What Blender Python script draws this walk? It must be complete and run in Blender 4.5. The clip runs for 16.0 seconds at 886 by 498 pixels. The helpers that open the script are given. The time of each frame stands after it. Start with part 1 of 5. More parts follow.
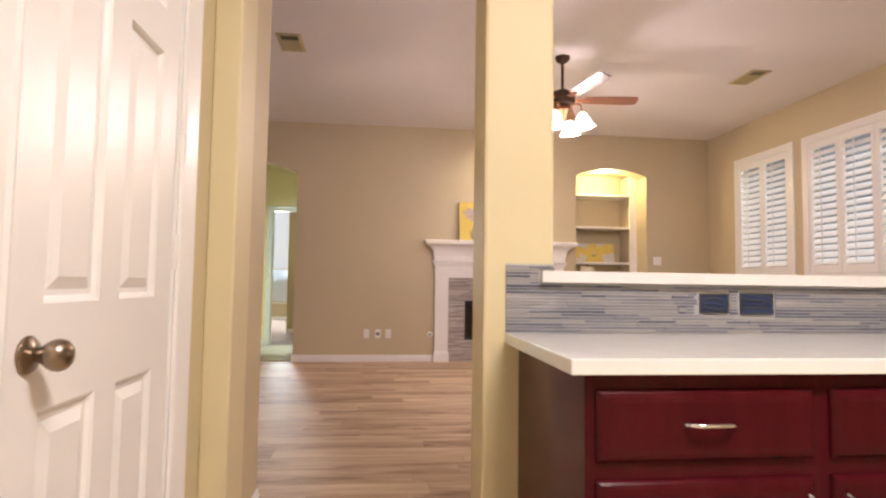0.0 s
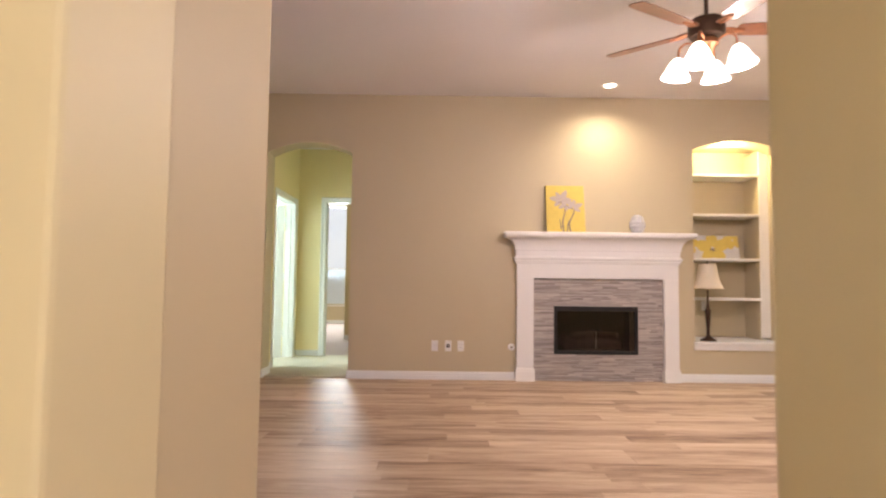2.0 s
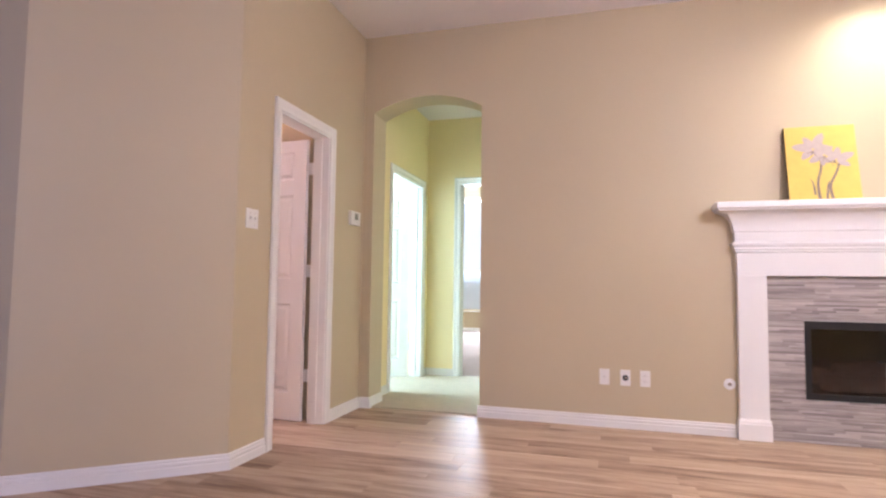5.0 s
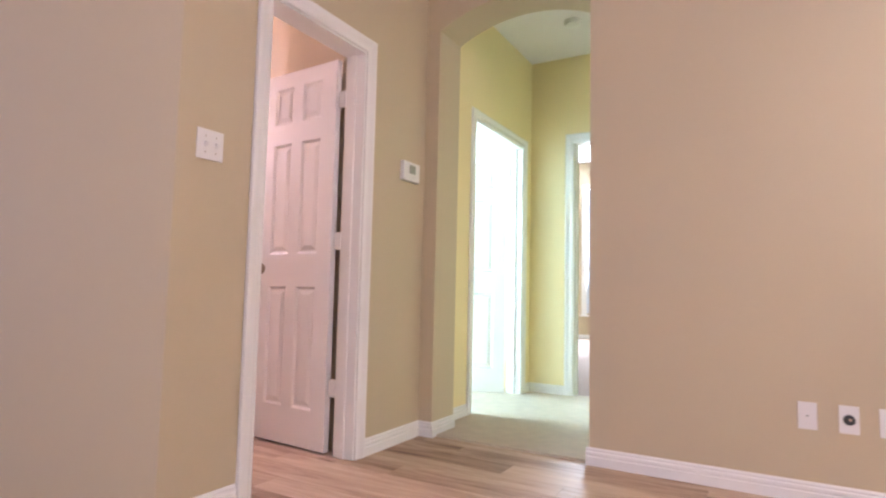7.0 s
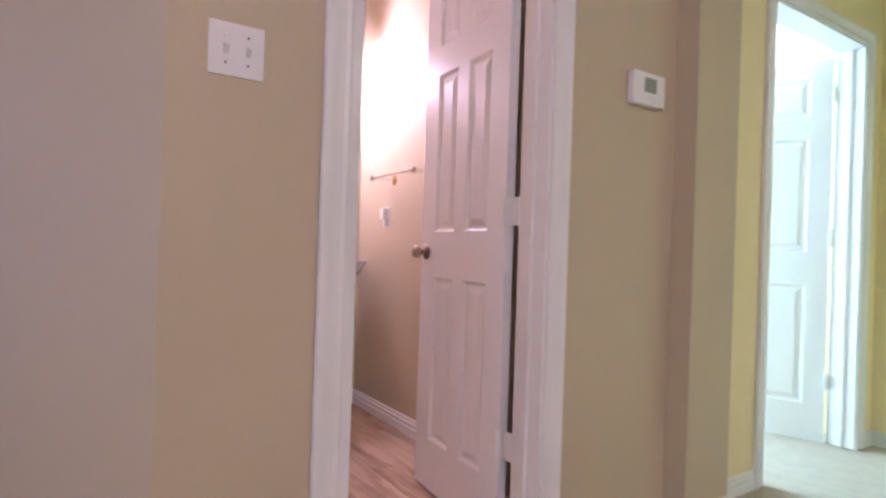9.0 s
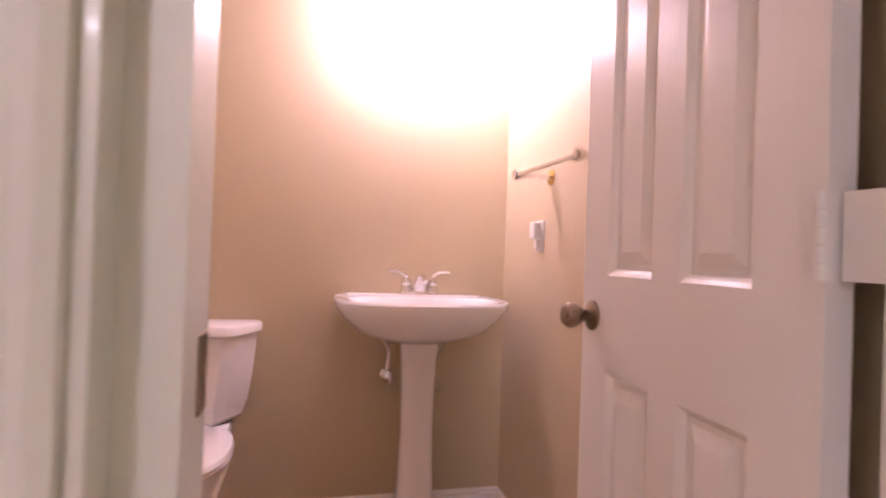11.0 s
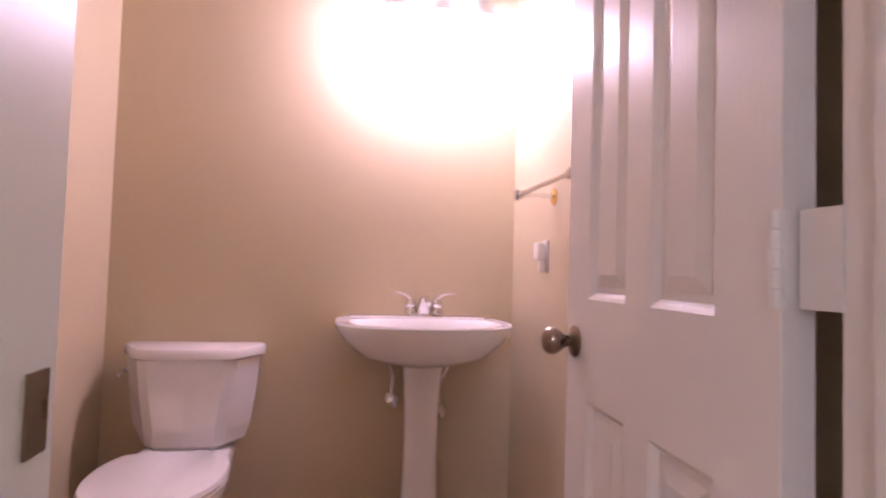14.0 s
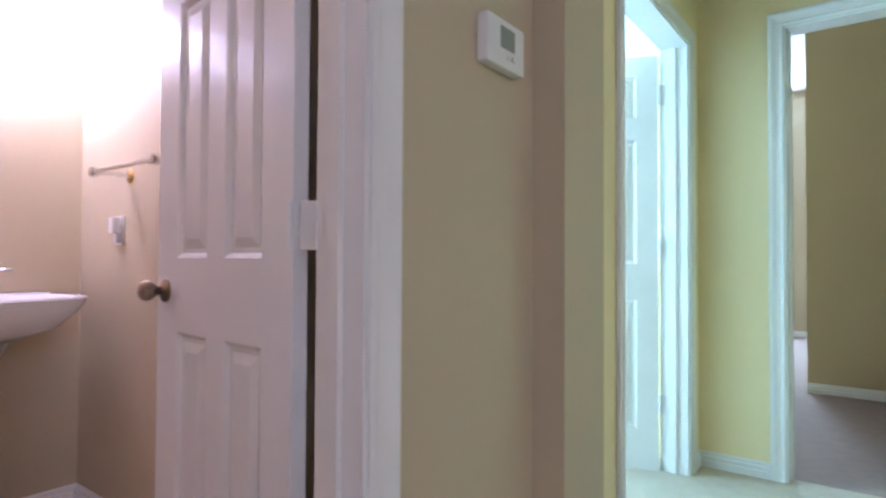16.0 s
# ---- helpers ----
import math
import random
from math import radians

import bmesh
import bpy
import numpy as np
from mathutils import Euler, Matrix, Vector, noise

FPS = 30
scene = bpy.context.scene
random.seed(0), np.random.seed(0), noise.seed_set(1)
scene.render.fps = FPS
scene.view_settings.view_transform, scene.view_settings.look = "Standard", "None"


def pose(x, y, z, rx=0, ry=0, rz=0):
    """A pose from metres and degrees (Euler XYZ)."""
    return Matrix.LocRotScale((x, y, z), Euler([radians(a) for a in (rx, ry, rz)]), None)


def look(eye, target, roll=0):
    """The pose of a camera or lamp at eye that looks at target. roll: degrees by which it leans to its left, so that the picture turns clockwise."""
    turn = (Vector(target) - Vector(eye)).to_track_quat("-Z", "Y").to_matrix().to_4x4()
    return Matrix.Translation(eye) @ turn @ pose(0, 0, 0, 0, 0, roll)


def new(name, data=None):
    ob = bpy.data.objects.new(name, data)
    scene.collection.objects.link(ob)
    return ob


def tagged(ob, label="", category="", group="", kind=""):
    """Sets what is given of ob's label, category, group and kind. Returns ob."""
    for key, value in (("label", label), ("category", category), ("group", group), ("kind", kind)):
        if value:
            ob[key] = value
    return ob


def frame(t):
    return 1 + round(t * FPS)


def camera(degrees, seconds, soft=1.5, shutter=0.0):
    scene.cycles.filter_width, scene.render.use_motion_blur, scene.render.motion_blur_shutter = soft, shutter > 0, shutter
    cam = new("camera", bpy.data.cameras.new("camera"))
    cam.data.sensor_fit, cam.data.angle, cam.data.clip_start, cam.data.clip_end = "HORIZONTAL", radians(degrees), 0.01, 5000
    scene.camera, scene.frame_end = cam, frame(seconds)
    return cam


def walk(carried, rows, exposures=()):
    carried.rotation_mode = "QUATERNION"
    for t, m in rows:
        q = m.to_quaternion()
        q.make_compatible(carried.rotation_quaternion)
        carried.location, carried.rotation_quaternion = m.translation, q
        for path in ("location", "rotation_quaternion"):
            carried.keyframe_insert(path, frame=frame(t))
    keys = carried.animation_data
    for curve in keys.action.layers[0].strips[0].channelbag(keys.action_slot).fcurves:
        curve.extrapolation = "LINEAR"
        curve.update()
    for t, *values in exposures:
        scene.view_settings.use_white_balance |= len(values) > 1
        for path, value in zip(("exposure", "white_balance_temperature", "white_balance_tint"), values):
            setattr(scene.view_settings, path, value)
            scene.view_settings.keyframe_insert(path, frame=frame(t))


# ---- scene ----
cam = camera(76.0, 16.0, soft=2.2, shutter=0.3)
PATH = [
    (0, (0.279, -0.065, 1.028), (0.502, 1.919, 1.148), 0.8),
    (0.5, (0.232, 0.253, 1.025), (0.427, 2.239, 1.153), 0.9),
    (1, (0.207, 0.605, 1.013), (0.366, 2.595, 1.132), 0.8),
    (1.5, (0.189, 0.892, 1.023), (0.302, 2.886, 1.142), 0.7),
    (2, (0.178, 1.243, 1.034), (0.189, 3.24, 1.154), 0.7),
    (2.5, (0.201, 1.533, 1.023), (0.126, 3.528, 1.144), 0.7),
    (3, (0.156, 1.853, 1.064), (0.041, 3.847, 1.178), 0.7),
    (3.5, (0.144, 2.178, 1.047), (-0.052, 4.165, 1.162), 0.6),
    (4, (0.178, 2.479, 1.05), (-0.178, 4.444, 1.168), 0.6),
    (4.2, (0.177, 2.577, 1.046), (-0.216, 4.534, 1.157), 0.6),
    (6.5, (0.074, 4.173, 0.881), (-0.817, 5.954, 1.06), 1.3),
    (7, (0.005, 4.502, 0.85), (-0.991, 6.23, 0.999), 1.3),
    (7.5, (-0.046, 4.773, 0.851), (-1.243, 6.371, 0.965), 1.5),
    (8, (-0.198, 5.068, 0.893), (-1.526, 6.562, 0.953), 1.6),
    (8.5, (-0.349, 5.33, 0.925), (-1.82, 6.685, 0.953), 1.9),
    (9, (-0.544, 5.594, 0.965), (-2.217, 6.689, 0.971), 1.9),
    (9.2, (-0.606, 5.683, 0.961), (-2.345, 6.67, 0.97), 2.1),
    (11.3, (-1.654, 6.308, 1.076), (-3.608, 6.736, 1.101), 1.9),
    (11.5, (-1.74, 6.342, 1.078), (-3.703, 6.723, 1.11), 1.9),
    (12, (-1.903, 6.399, 1.11), (-3.89, 6.625, 1.156), 1.9),
    (12.5, (-1.905, 6.42, 1.109), (-3.9, 6.552, 1.173), 1.9),
    (13, (-1.823, 6.415, 1.111), (-3.818, 6.532, 1.186), 1.8),
    (13.5, (-1.674, 6.403, 1.093), (-3.666, 6.562, 1.18), 1.8),
    (14, (-1.52, 6.364, 1.078), (-3.483, 6.735, 1.161), 1.7),
    (14.5, (-1.405, 6.284, 1.074), (-3.272, 6.998, 1.146), 1.3),
    (15, (-1.287, 6.171, 1.061), (-2.922, 7.32, 1.139), 1.0),
    (15.5, (-1.182, 6.098, 1.045), (-2.596, 7.511, 1.111), 0.7),
    (16, (-1.112, 6.09, 1.035), (-2.314, 7.689, 1.076), 0.3),
]
walk(cam, [(t, look(eye, target, roll)) for t, eye, target, roll in PATH], [(0.0, -0.12, 6700, 13), (1.5, -0.02, 6700, 13), (3.0, 0.22, 6050, 14), (4.2, 0.44, 5700, 16), (6.3, 0.48, 5650, 16), (7.0, 0.50, 5700, 17), (8.0, 0.42, 5500, 19), (8.5, 0.2, 5350, 19), (9.0, 0.1, 5350, 19), (11.3, 0.08, 6150, 19), (12.5, 0.04, 6100, 19), (13.0, -0.06, 5950, 20), (13.5, -0.02, 5900, 19), (14.0, -0.12, 5600, 18), (15.0, -0.08, 5400, 16), (16.0, -0.17, 4800, 7)])

# ---- world and light ----
FW, XL, XW, CEIL = 7.405, -1.81, 4.88, 3.104
world = bpy.data.worlds.new("world")
scene.world = world
world.use_nodes = True
wn = world.node_tree.nodes
sky = wn.new("ShaderNodeTexSky")
sky.sky_type, sky.sun_disc = "NISHITA", False
sky.sun_elevation, sky.sun_rotation = radians(40), radians(200)
wn["Background"].inputs[1].default_value = 0.15
world.node_tree.links.new(sky.outputs[0], wn["Background"].inputs[0])


def lamp(kind, name, place, target, power, colour, size=0.1, size_y=None, angle=90, blend=0.6):
    data = bpy.data.lights.new(name, kind)
    data.energy, data.color = power, colour
    if kind == "AREA":
        data.shape, data.size = ("RECTANGLE", size) if size_y else ("DISK", size)
        if size_y:
            data.size_y = size_y
    elif kind == "SUN":
        data.angle = radians(size)
    else:
        data.shadow_soft_size = size
    if kind == "SPOT":
        data.spot_size, data.spot_blend = radians(angle), blend
    ob = new(name, data)
    ob.matrix_world = look(place, target)
    return ob


lamp("SUN", "sun", (0, 0, 20), (3.1, 8.5, 12.4), 2.0, (1.0, 0.95, 0.87), 0.5)
WARM, PINK, DAY = (1.0, 0.84, 0.86), (1.0, 0.71, 0.82), (0.86, 0.97, 1.0)
lamp("AREA", "window_light_living", (XW + 2.2, 5.0, 4.7), (XW, 5.0, 1.9), 260, (0.74, 0.87, 1.0), 3.4, 1.4)
lamp("AREA", "window_light_bedroom", (-2.55, 15.36, 1.95), (-2.5, 9, 1.8), 380, DAY, 0.95, 1.85)
lamp("AREA", "window_light_side_room", (-4.42, 7.92, 1.5), (-2.2, 8.6, 1.2), 155, (0.70, 0.97, 1.0), 0.9, 1.5)
# unseen source added to cool and brighten the slanted wall
lamp("AREA", "added_foyer_light", (-2.3, 2.46, 1.35), (-2.3, 5, 1.2), 14, (0.63, 0.63, 1.0), 1.9, 1.9)
for n in range(4):
    a = radians(50 + 90 * n)
    lamp("POINT", "fan_bulb", (1.915 + 0.19 * math.cos(a), 4.85 + 0.19 * math.sin(a), 2.38), (0, 0, 0), 30, WARM, 0.05)
lamp("SPOT", "can_bulb", (1.925, 7.01, 3.085), (1.925, 7.18, 0), 84, (1.0, 0.84, 0.62), 0.05, angle=142, blend=1.0)
lamp("POINT", "niche_bulb", (3.42, 7.60, 2.56), (0, 0, 0), 28, (1.0, 0.80, 0.42), 0.04)
for n in range(3):
    lamp("POINT", "vanity_bulb", (-3.65, 6.565 + 0.165 * n, 2.005), (0, 0, 0), 20.5, PINK, 0.04)
lamp("AREA", "kitchen_light", (1.3, -0.4, 3.03), (1.3, -0.4, 0), 120, (1.0, 0.93, 0.92), 1.1, 0.5)


# ---- materials ----
def material(name, colour, rough=0.6, metal=0.0, vary=0.06, scale=3.0, fine=220.0, bump=0.05, coat=0.0, glow=None, power=0.0, drawn=None):
    """A principled surface with broad stains and a fine relief."""
    m = bpy.data.materials.new(name)
    m.use_nodes = True
    n, l = m.node_tree.nodes, m.node_tree.links
    b = n["Principled BSDF"]
    b.inputs["Roughness"].default_value, b.inputs["Metallic"].default_value = rough, metal
    b.inputs["Coat Weight"].default_value = coat
    if glow:
        b.inputs["Emission Color"].default_value, b.inputs["Emission Strength"].default_value = (*glow, 1), power
    geo = n.new("ShaderNodeNewGeometry")
    big = n.new("ShaderNodeTexNoise")
    big.inputs["Scale"].default_value, big.inputs["Detail"].default_value = scale, 5
    l.new(geo.outputs["Position"], big.inputs["Vector"])
    mix = n.new("ShaderNodeMix")
    mix.data_type = "RGBA"
    mix.inputs[6].default_value = (*[max(0, c * (1 - vary)) for c in colour], 1)
    mix.inputs[7].default_value = (*[min(1, c * (1 + vary)) for c in colour], 1)
    l.new(big.outputs["Fac"], mix.inputs[0])
    l.new(mix.outputs[2], b.inputs["Base Color"])
    small = n.new("ShaderNodeTexNoise")
    small.inputs["Scale"].default_value, small.inputs["Detail"].default_value = fine, 3
    if drawn:
        pull = n.new("ShaderNodeVectorMath")
        pull.operation = "MULTIPLY"
        pull.inputs[1].default_value = drawn
        l.new(geo.outputs["Position"], pull.inputs[0])
        l.new(pull.outputs[0], small.inputs["Vector"])
    else:
        l.new(geo.outputs["Position"], small.inputs["Vector"])
    if bump:
        bm_ = n.new("ShaderNodeBump")
        bm_.inputs["Strength"].default_value, bm_.inputs["Distance"].default_value = bump, 0.01
        l.new(small.outputs["Fac"], bm_.inputs["Height"])
        l.new(bm_.outputs[0], b.inputs["Normal"])
    ramp = n.new("ShaderNodeMapRange")
    ramp.inputs[3].default_value, ramp.inputs[4].default_value = max(0.02, rough * 0.9), min(1, rough * 1.12)
    l.new(big.outputs["Fac"], ramp.inputs[0])
    l.new(ramp.outputs[0], b.inputs["Roughness"])
    return m


def grained(name, dark, mid, pale, stretch, rough, bump=0.12, coat=0.0, pieces=0.35, patch=0.0):
    """Wood or streaked stone: grain drawn out along one axis, each piece with its own tone."""
    m = bpy.data.materials.new(name)
    m.use_nodes = True
    n, l = m.node_tree.nodes, m.node_tree.links
    b = n["Principled BSDF"]
    b.inputs["Coat Weight"].default_value, b.inputs["Coat Roughness"].default_value = coat, 0.12
    geo, info = n.new("ShaderNodeNewGeometry"), n.new("ShaderNodeObjectInfo")
    tone = n.new("ShaderNodeMath")
    tone.operation = "ADD"
    l.new(info.outputs["Random"], tone.inputs[0])
    l.new(geo.outputs["Random Per Island"], tone.inputs[1])
    part_ = n.new("ShaderNodeMath")
    part_.operation = "FRACT"
    l.new(tone.outputs[0], part_.inputs[0])
    shift = n.new("ShaderNodeVectorMath")
    shift.operation = "MULTIPLY_ADD"
    shift.inputs[1].default_value = stretch
    l.new(geo.outputs["Position"], shift.inputs[0])
    far = n.new("ShaderNodeVectorMath")
    far.operation = "SCALE"
    far.inputs[0].default_value = (31.0, 17.0, 23.0)
    l.new(part_.outputs[0], far.inputs["Scale"])
    l.new(far.outputs[0], shift.inputs[2])
    grain = n.new("ShaderNodeTexNoise")
    grain.inputs["Scale"].default_value, grain.inputs["Detail"].default_value, grain.inputs["Roughness"].default_value = 1.0, 9, 0.68
    grain.inputs["Distortion"].default_value = 0.5
    l.new(shift.outputs[0], grain.inputs["Vector"])
    blend = n.new("ShaderNodeMath")
    blend.operation = "MULTIPLY_ADD"
    blend.inputs[1].default_value = pieces
    l.new(part_.outputs[0], blend.inputs[0])
    less = n.new("ShaderNodeMath")
    less.operation = "SUBTRACT"
    less.inputs[1].default_value = pieces / 2
    l.new(grain.outputs["Fac"], less.inputs[0])
    l.new(less.outputs[0], blend.inputs[2])
    ramp = n.new("ShaderNodeValToRGB")
    e = ramp.color_ramp.elements
    e[0].position, e[0].color = 0.25, (*dark, 1)
    e[1].position, e[1].color = 0.78, (*pale, 1)
    e.new(0.5).color = (*mid, 1)
    l.new(blend.outputs[0], ramp.inputs[0])
    if patch:
        b.inputs["Specular IOR Level"].default_value = 0.09
        blot, tall = n.new("ShaderNodeTexNoise"), n.new("ShaderNodeVectorMath")
        tall.operation = "MULTIPLY_ADD"
        tall.inputs[1].default_value = (1.3, 8.0, 1.0)
        l.new(geo.outputs["Position"], tall.inputs[0])
        l.new(far.outputs[0], tall.inputs[2])
        blot.inputs["Scale"].default_value, blot.inputs["Detail"].default_value = 1.0, 4
        l.new(tall.outputs[0], blot.inputs["Vector"])
        knot, dim = n.new("ShaderNodeMapRange"), n.new("ShaderNodeMix")
        knot.inputs[1].default_value, knot.inputs[2].default_value = 0.60, 0.74
        knot.inputs[3].default_value, knot.inputs[4].default_value = 0.0, patch
        l.new(blot.outputs["Fac"], knot.inputs[0])
        dim.data_type = "RGBA"
        dim.inputs[7].default_value = (*dark, 1)
        eye, ring, most = n.new("ShaderNodeTexVoronoi"), n.new("ShaderNodeMapRange"), n.new("ShaderNodeMath")
        oval_ = n.new("ShaderNodeVectorMath")
        oval_.operation = "MULTIPLY_ADD"
        oval_.inputs[1].default_value = (1.1, 2.6, 1.0)
        l.new(geo.outputs["Position"], oval_.inputs[0])
        l.new(far.outputs[0], oval_.inputs[2])
        eye.inputs["Scale"].default_value = 1.0
        l.new(oval_.outputs[0], eye.inputs["Vector"])
        ring.inputs[1].default_value, ring.inputs[2].default_value = 0.035, 0.085
        ring.inputs[3].default_value, ring.inputs[4].default_value = 0.85, 0.0
        l.new(eye.outputs["Distance"], ring.inputs[0])
        most.operation = "MAXIMUM"
        l.new(knot.outputs[0], most.inputs[0])
        l.new(ring.outputs[0], most.inputs[1])
        l.new(most.outputs[0], dim.inputs[0])
        l.new(ramp.outputs[0], dim.inputs[6])
        l.new(dim.outputs[2], b.inputs["Base Color"])
    else:
        l.new(ramp.outputs[0], b.inputs["Base Color"])
    rr = n.new("ShaderNodeMapRange")
    rr.inputs[3].default_value, rr.inputs[4].default_value = rough - 0.08, rough + 0.1
    l.new(grain.outputs["Fac"], rr.inputs[0])
    l.new(rr.outputs[0], b.inputs["Roughness"])
    bp = n.new("ShaderNodeBump")
    bp.inputs["Strength"].default_value, bp.inputs["Distance"].default_value = bump, 0.004
    l.new(grain.outputs["Fac"], bp.inputs["Height"])
    l.new(bp.outputs[0], b.inputs["Normal"])
    return m


PAINT = material("tan_wall_paint", (0.555, 0.470, 0.312), 0.55, vary=0.05, scale=1.3, fine=160, bump=0.04)
# lighter copy of the tan paint for the kitchen walls and pillar
YPAINT = material("lighter_wall_paint", (0.655, 0.572, 0.362), 0.5, vary=0.05, scale=1.3, fine=160, bump=0.04)
# yellow wall paint lightened in colour to stand in for missing hall light
HPAINT_LIT = material("lit_yellow_hall_paint", (0.86, 0.74, 0.42), 0.5, vary=0.04, scale=1.3, fine=160, bump=0.04)
# unseen side room walls, whitened so light bounced on the hall door stays cool
SPAINT = material("white_bounce_paint", (0.80, 0.80, 0.78), 0.5, vary=0.04, scale=1.3, fine=160, bump=0.04)
CEILP = material("white_ceiling_paint", (0.80, 0.765, 0.755), 0.85, vary=0.03, scale=2, fine=130, bump=0.2)
TRIM = material("white_gloss_trim", (0.82, 0.81, 0.79), 0.36, vary=0.025, scale=5, fine=60, bump=0.02, coat=0.05)
DOORP = material("white_door_paint", (0.80, 0.79, 0.77), 0.34, vary=0.02, scale=4, fine=170, bump=0.09, drawn=(1.0, 1.0, 0.10))
PLASTIC = material("white_plastic", (0.80, 0.79, 0.77), 0.35, vary=0.02, bump=0.0)
# white blind slats, coloured blue-grey for the shade on their inner side
BLIND = material("shaded_white_blind", (0.66, 0.73, 0.80), 0.5, vary=0.03, bump=0.0)
DARKP = material("dark_plastic", (0.05, 0.05, 0.05), 0.4, vary=0.1)
GREYP = material("grey_display", (0.25, 0.27, 0.22), 0.3, vary=0.05)
PORCELAIN = material("white_porcelain", (0.86, 0.85, 0.84), 0.12, vary=0.015, scale=4, bump=0.0, coat=0.5)
CHROME = material("chrome", (0.80, 0.80, 0.81), 0.08, 1.0, vary=0.04, scale=20, bump=0.0)
BRASS = material("polished_brass", (0.80, 0.58, 0.25), 0.16, 1.0, vary=0.08, scale=30, bump=0.0)
PEWTER = material("antique_pewter", (0.31, 0.25, 0.195), 0.28, 1.0, vary=0.25, scale=30, bump=0.03)
BRONZE = material("oil_rubbed_bronze", (0.075, 0.043, 0.032), 0.38, 0.7, vary=0.25, scale=25, bump=0.05)
COPPER = material("warm_bronze", (0.35, 0.16, 0.09), 0.35, 0.9, vary=0.2, scale=25, bump=0.04)
QUARTZ = material("white_quartz", (0.78, 0.77, 0.76), 0.16, vary=0.05, scale=18, fine=500, bump=0.01, coat=0.3)
CARPET = material("cream_carpet", (0.60, 0.52, 0.40), 0.95, vary=0.14, scale=14, fine=420, bump=0.7)
CARPET2 = material("taupe_carpet", (0.40, 0.31, 0.27), 0.95, vary=0.14, scale=14, fine=420, bump=0.7)
OLIVE = material("olive_wall_paint", (0.58, 0.48, 0.27), 0.6, vary=0.05, scale=1.3, fine=160, bump=0.10)
BLACK = material("black_firebox_metal", (0.006, 0.0052, 0.005), 0.7, 0.0, vary=0.3, scale=12, bump=0.05)
SOOT = material("sooty_firebrick", (0.03, 0.027, 0.024), 0.9, vary=0.4, scale=9, fine=60, bump=0.4)
LOG = material("ceramic_log", (0.42, 0.34, 0.28), 0.9, vary=0.5, scale=14, fine=50, bump=0.6)
SHADE = material("cream_lamp_shade", (0.72, 0.64, 0.50), 0.8, vary=0.06, scale=20, fine=600, bump=0.15)
VENT = material("beige_vent_enamel", (0.50, 0.43, 0.23), 0.45, vary=0.08, scale=20)
GLOWSHADE = material("lit_frosted_glass", (0.9, 0.86, 0.8), 0.3, vary=0.02, glow=(1.0, 0.90, 0.78), power=9)
GLOWPINK = material("lit_vanity_glass", (0.9, 0.86, 0.8), 0.3, vary=0.02, glow=(0.9, 0.86, 0.92), power=0.35)
GLOWCAN = material("lit_lamp_face", (0.9, 0.86, 0.8), 0.3, vary=0.02, glow=(1.0, 0.86, 0.68), power=14)
GLOWKIT = material("lit_diffuser", (0.9, 0.88, 0.84), 0.3, vary=0.02, glow=(1.0, 0.94, 0.86), power=5)
CANVAS = material("yellow_canvas", (0.66, 0.51, 0.12), 0.75, vary=0.12, scale=16, fine=500, bump=0.15)
PETAL = material("pale_petal_paint", (0.45, 0.38, 0.36), 0.7, vary=0.15, scale=40, fine=300, bump=0.1)
STEM = material("grey_brown_paint", (0.22, 0.17, 0.14), 0.7, vary=0.25, scale=40, fine=300, bump=0.1)
PALEPIC = material("pale_grey_canvas", (0.62, 0.60, 0.58), 0.75, vary=0.10, scale=14, fine=500, bump=0.15)
EDGE = material("dark_canvas_edge", (0.12, 0.09, 0.05), 0.8, vary=0.2)
GREENG = material("lawn", (0.07, 0.10, 0.035), 0.95, vary=0.4, scale=2, fine=60, bump=0.6)
MORTAR = material("grey_mosaic_grout", (0.43, 0.43, 0.44), 0.9, vary=0.12, scale=20, fine=200, bump=0.2)
GROUT = material("pale_grout", (0.42, 0.40, 0.37), 0.9, vary=0.12, scale=20, fine=200, bump=0.2)
WIRE = material("blue_cable_box", (0.024, 0.042, 0.105), 0.3, vary=0.3, scale=30)
FLOORW = grained("wood_look_plank", (0.20, 0.125, 0.082), (0.475, 0.346, 0.24), (0.67, 0.53, 0.395), (1.5, 12.0, 5.0), 0.50, bump=0.06, coat=0.0, pieces=0.22, patch=0.72)
CHERRY = grained("dark_cherry_wood", (0.040, 0.0022, 0.0042), (0.056, 0.0034, 0.0072), (0.076, 0.0060, 0.0098), (9.0, 9.0, 1.2), 0.20, bump=0.004, coat=0.12, pieces=0.0)
CHERRY.node_tree.nodes["Principled BSDF"].inputs["Specular IOR Level"].default_value = 0.15
BLADE = grained("fan_blade_wood", (0.09, 0.036, 0.020), (0.18, 0.072, 0.040), (0.26, 0.12, 0.07), (5.0, 5.0, 2.0), 0.3, bump=0.03, coat=0.3, pieces=0.1)
MOSAIC = grained("glass_stone_mosaic", (0.12, 0.13, 0.18), (0.245, 0.25, 0.29), (0.40, 0.385, 0.38), (1.5, 4.0, 30.0), 0.20, bump=0.05, coat=0.3, pieces=0.38)
SLATE = grained("grey_strip_stone", (0.22, 0.19, 0.18), (0.40, 0.355, 0.33), (0.62, 0.575, 0.54), (3.0, 3.0, 60.0), 0.5, bump=0.12, pieces=0.32)


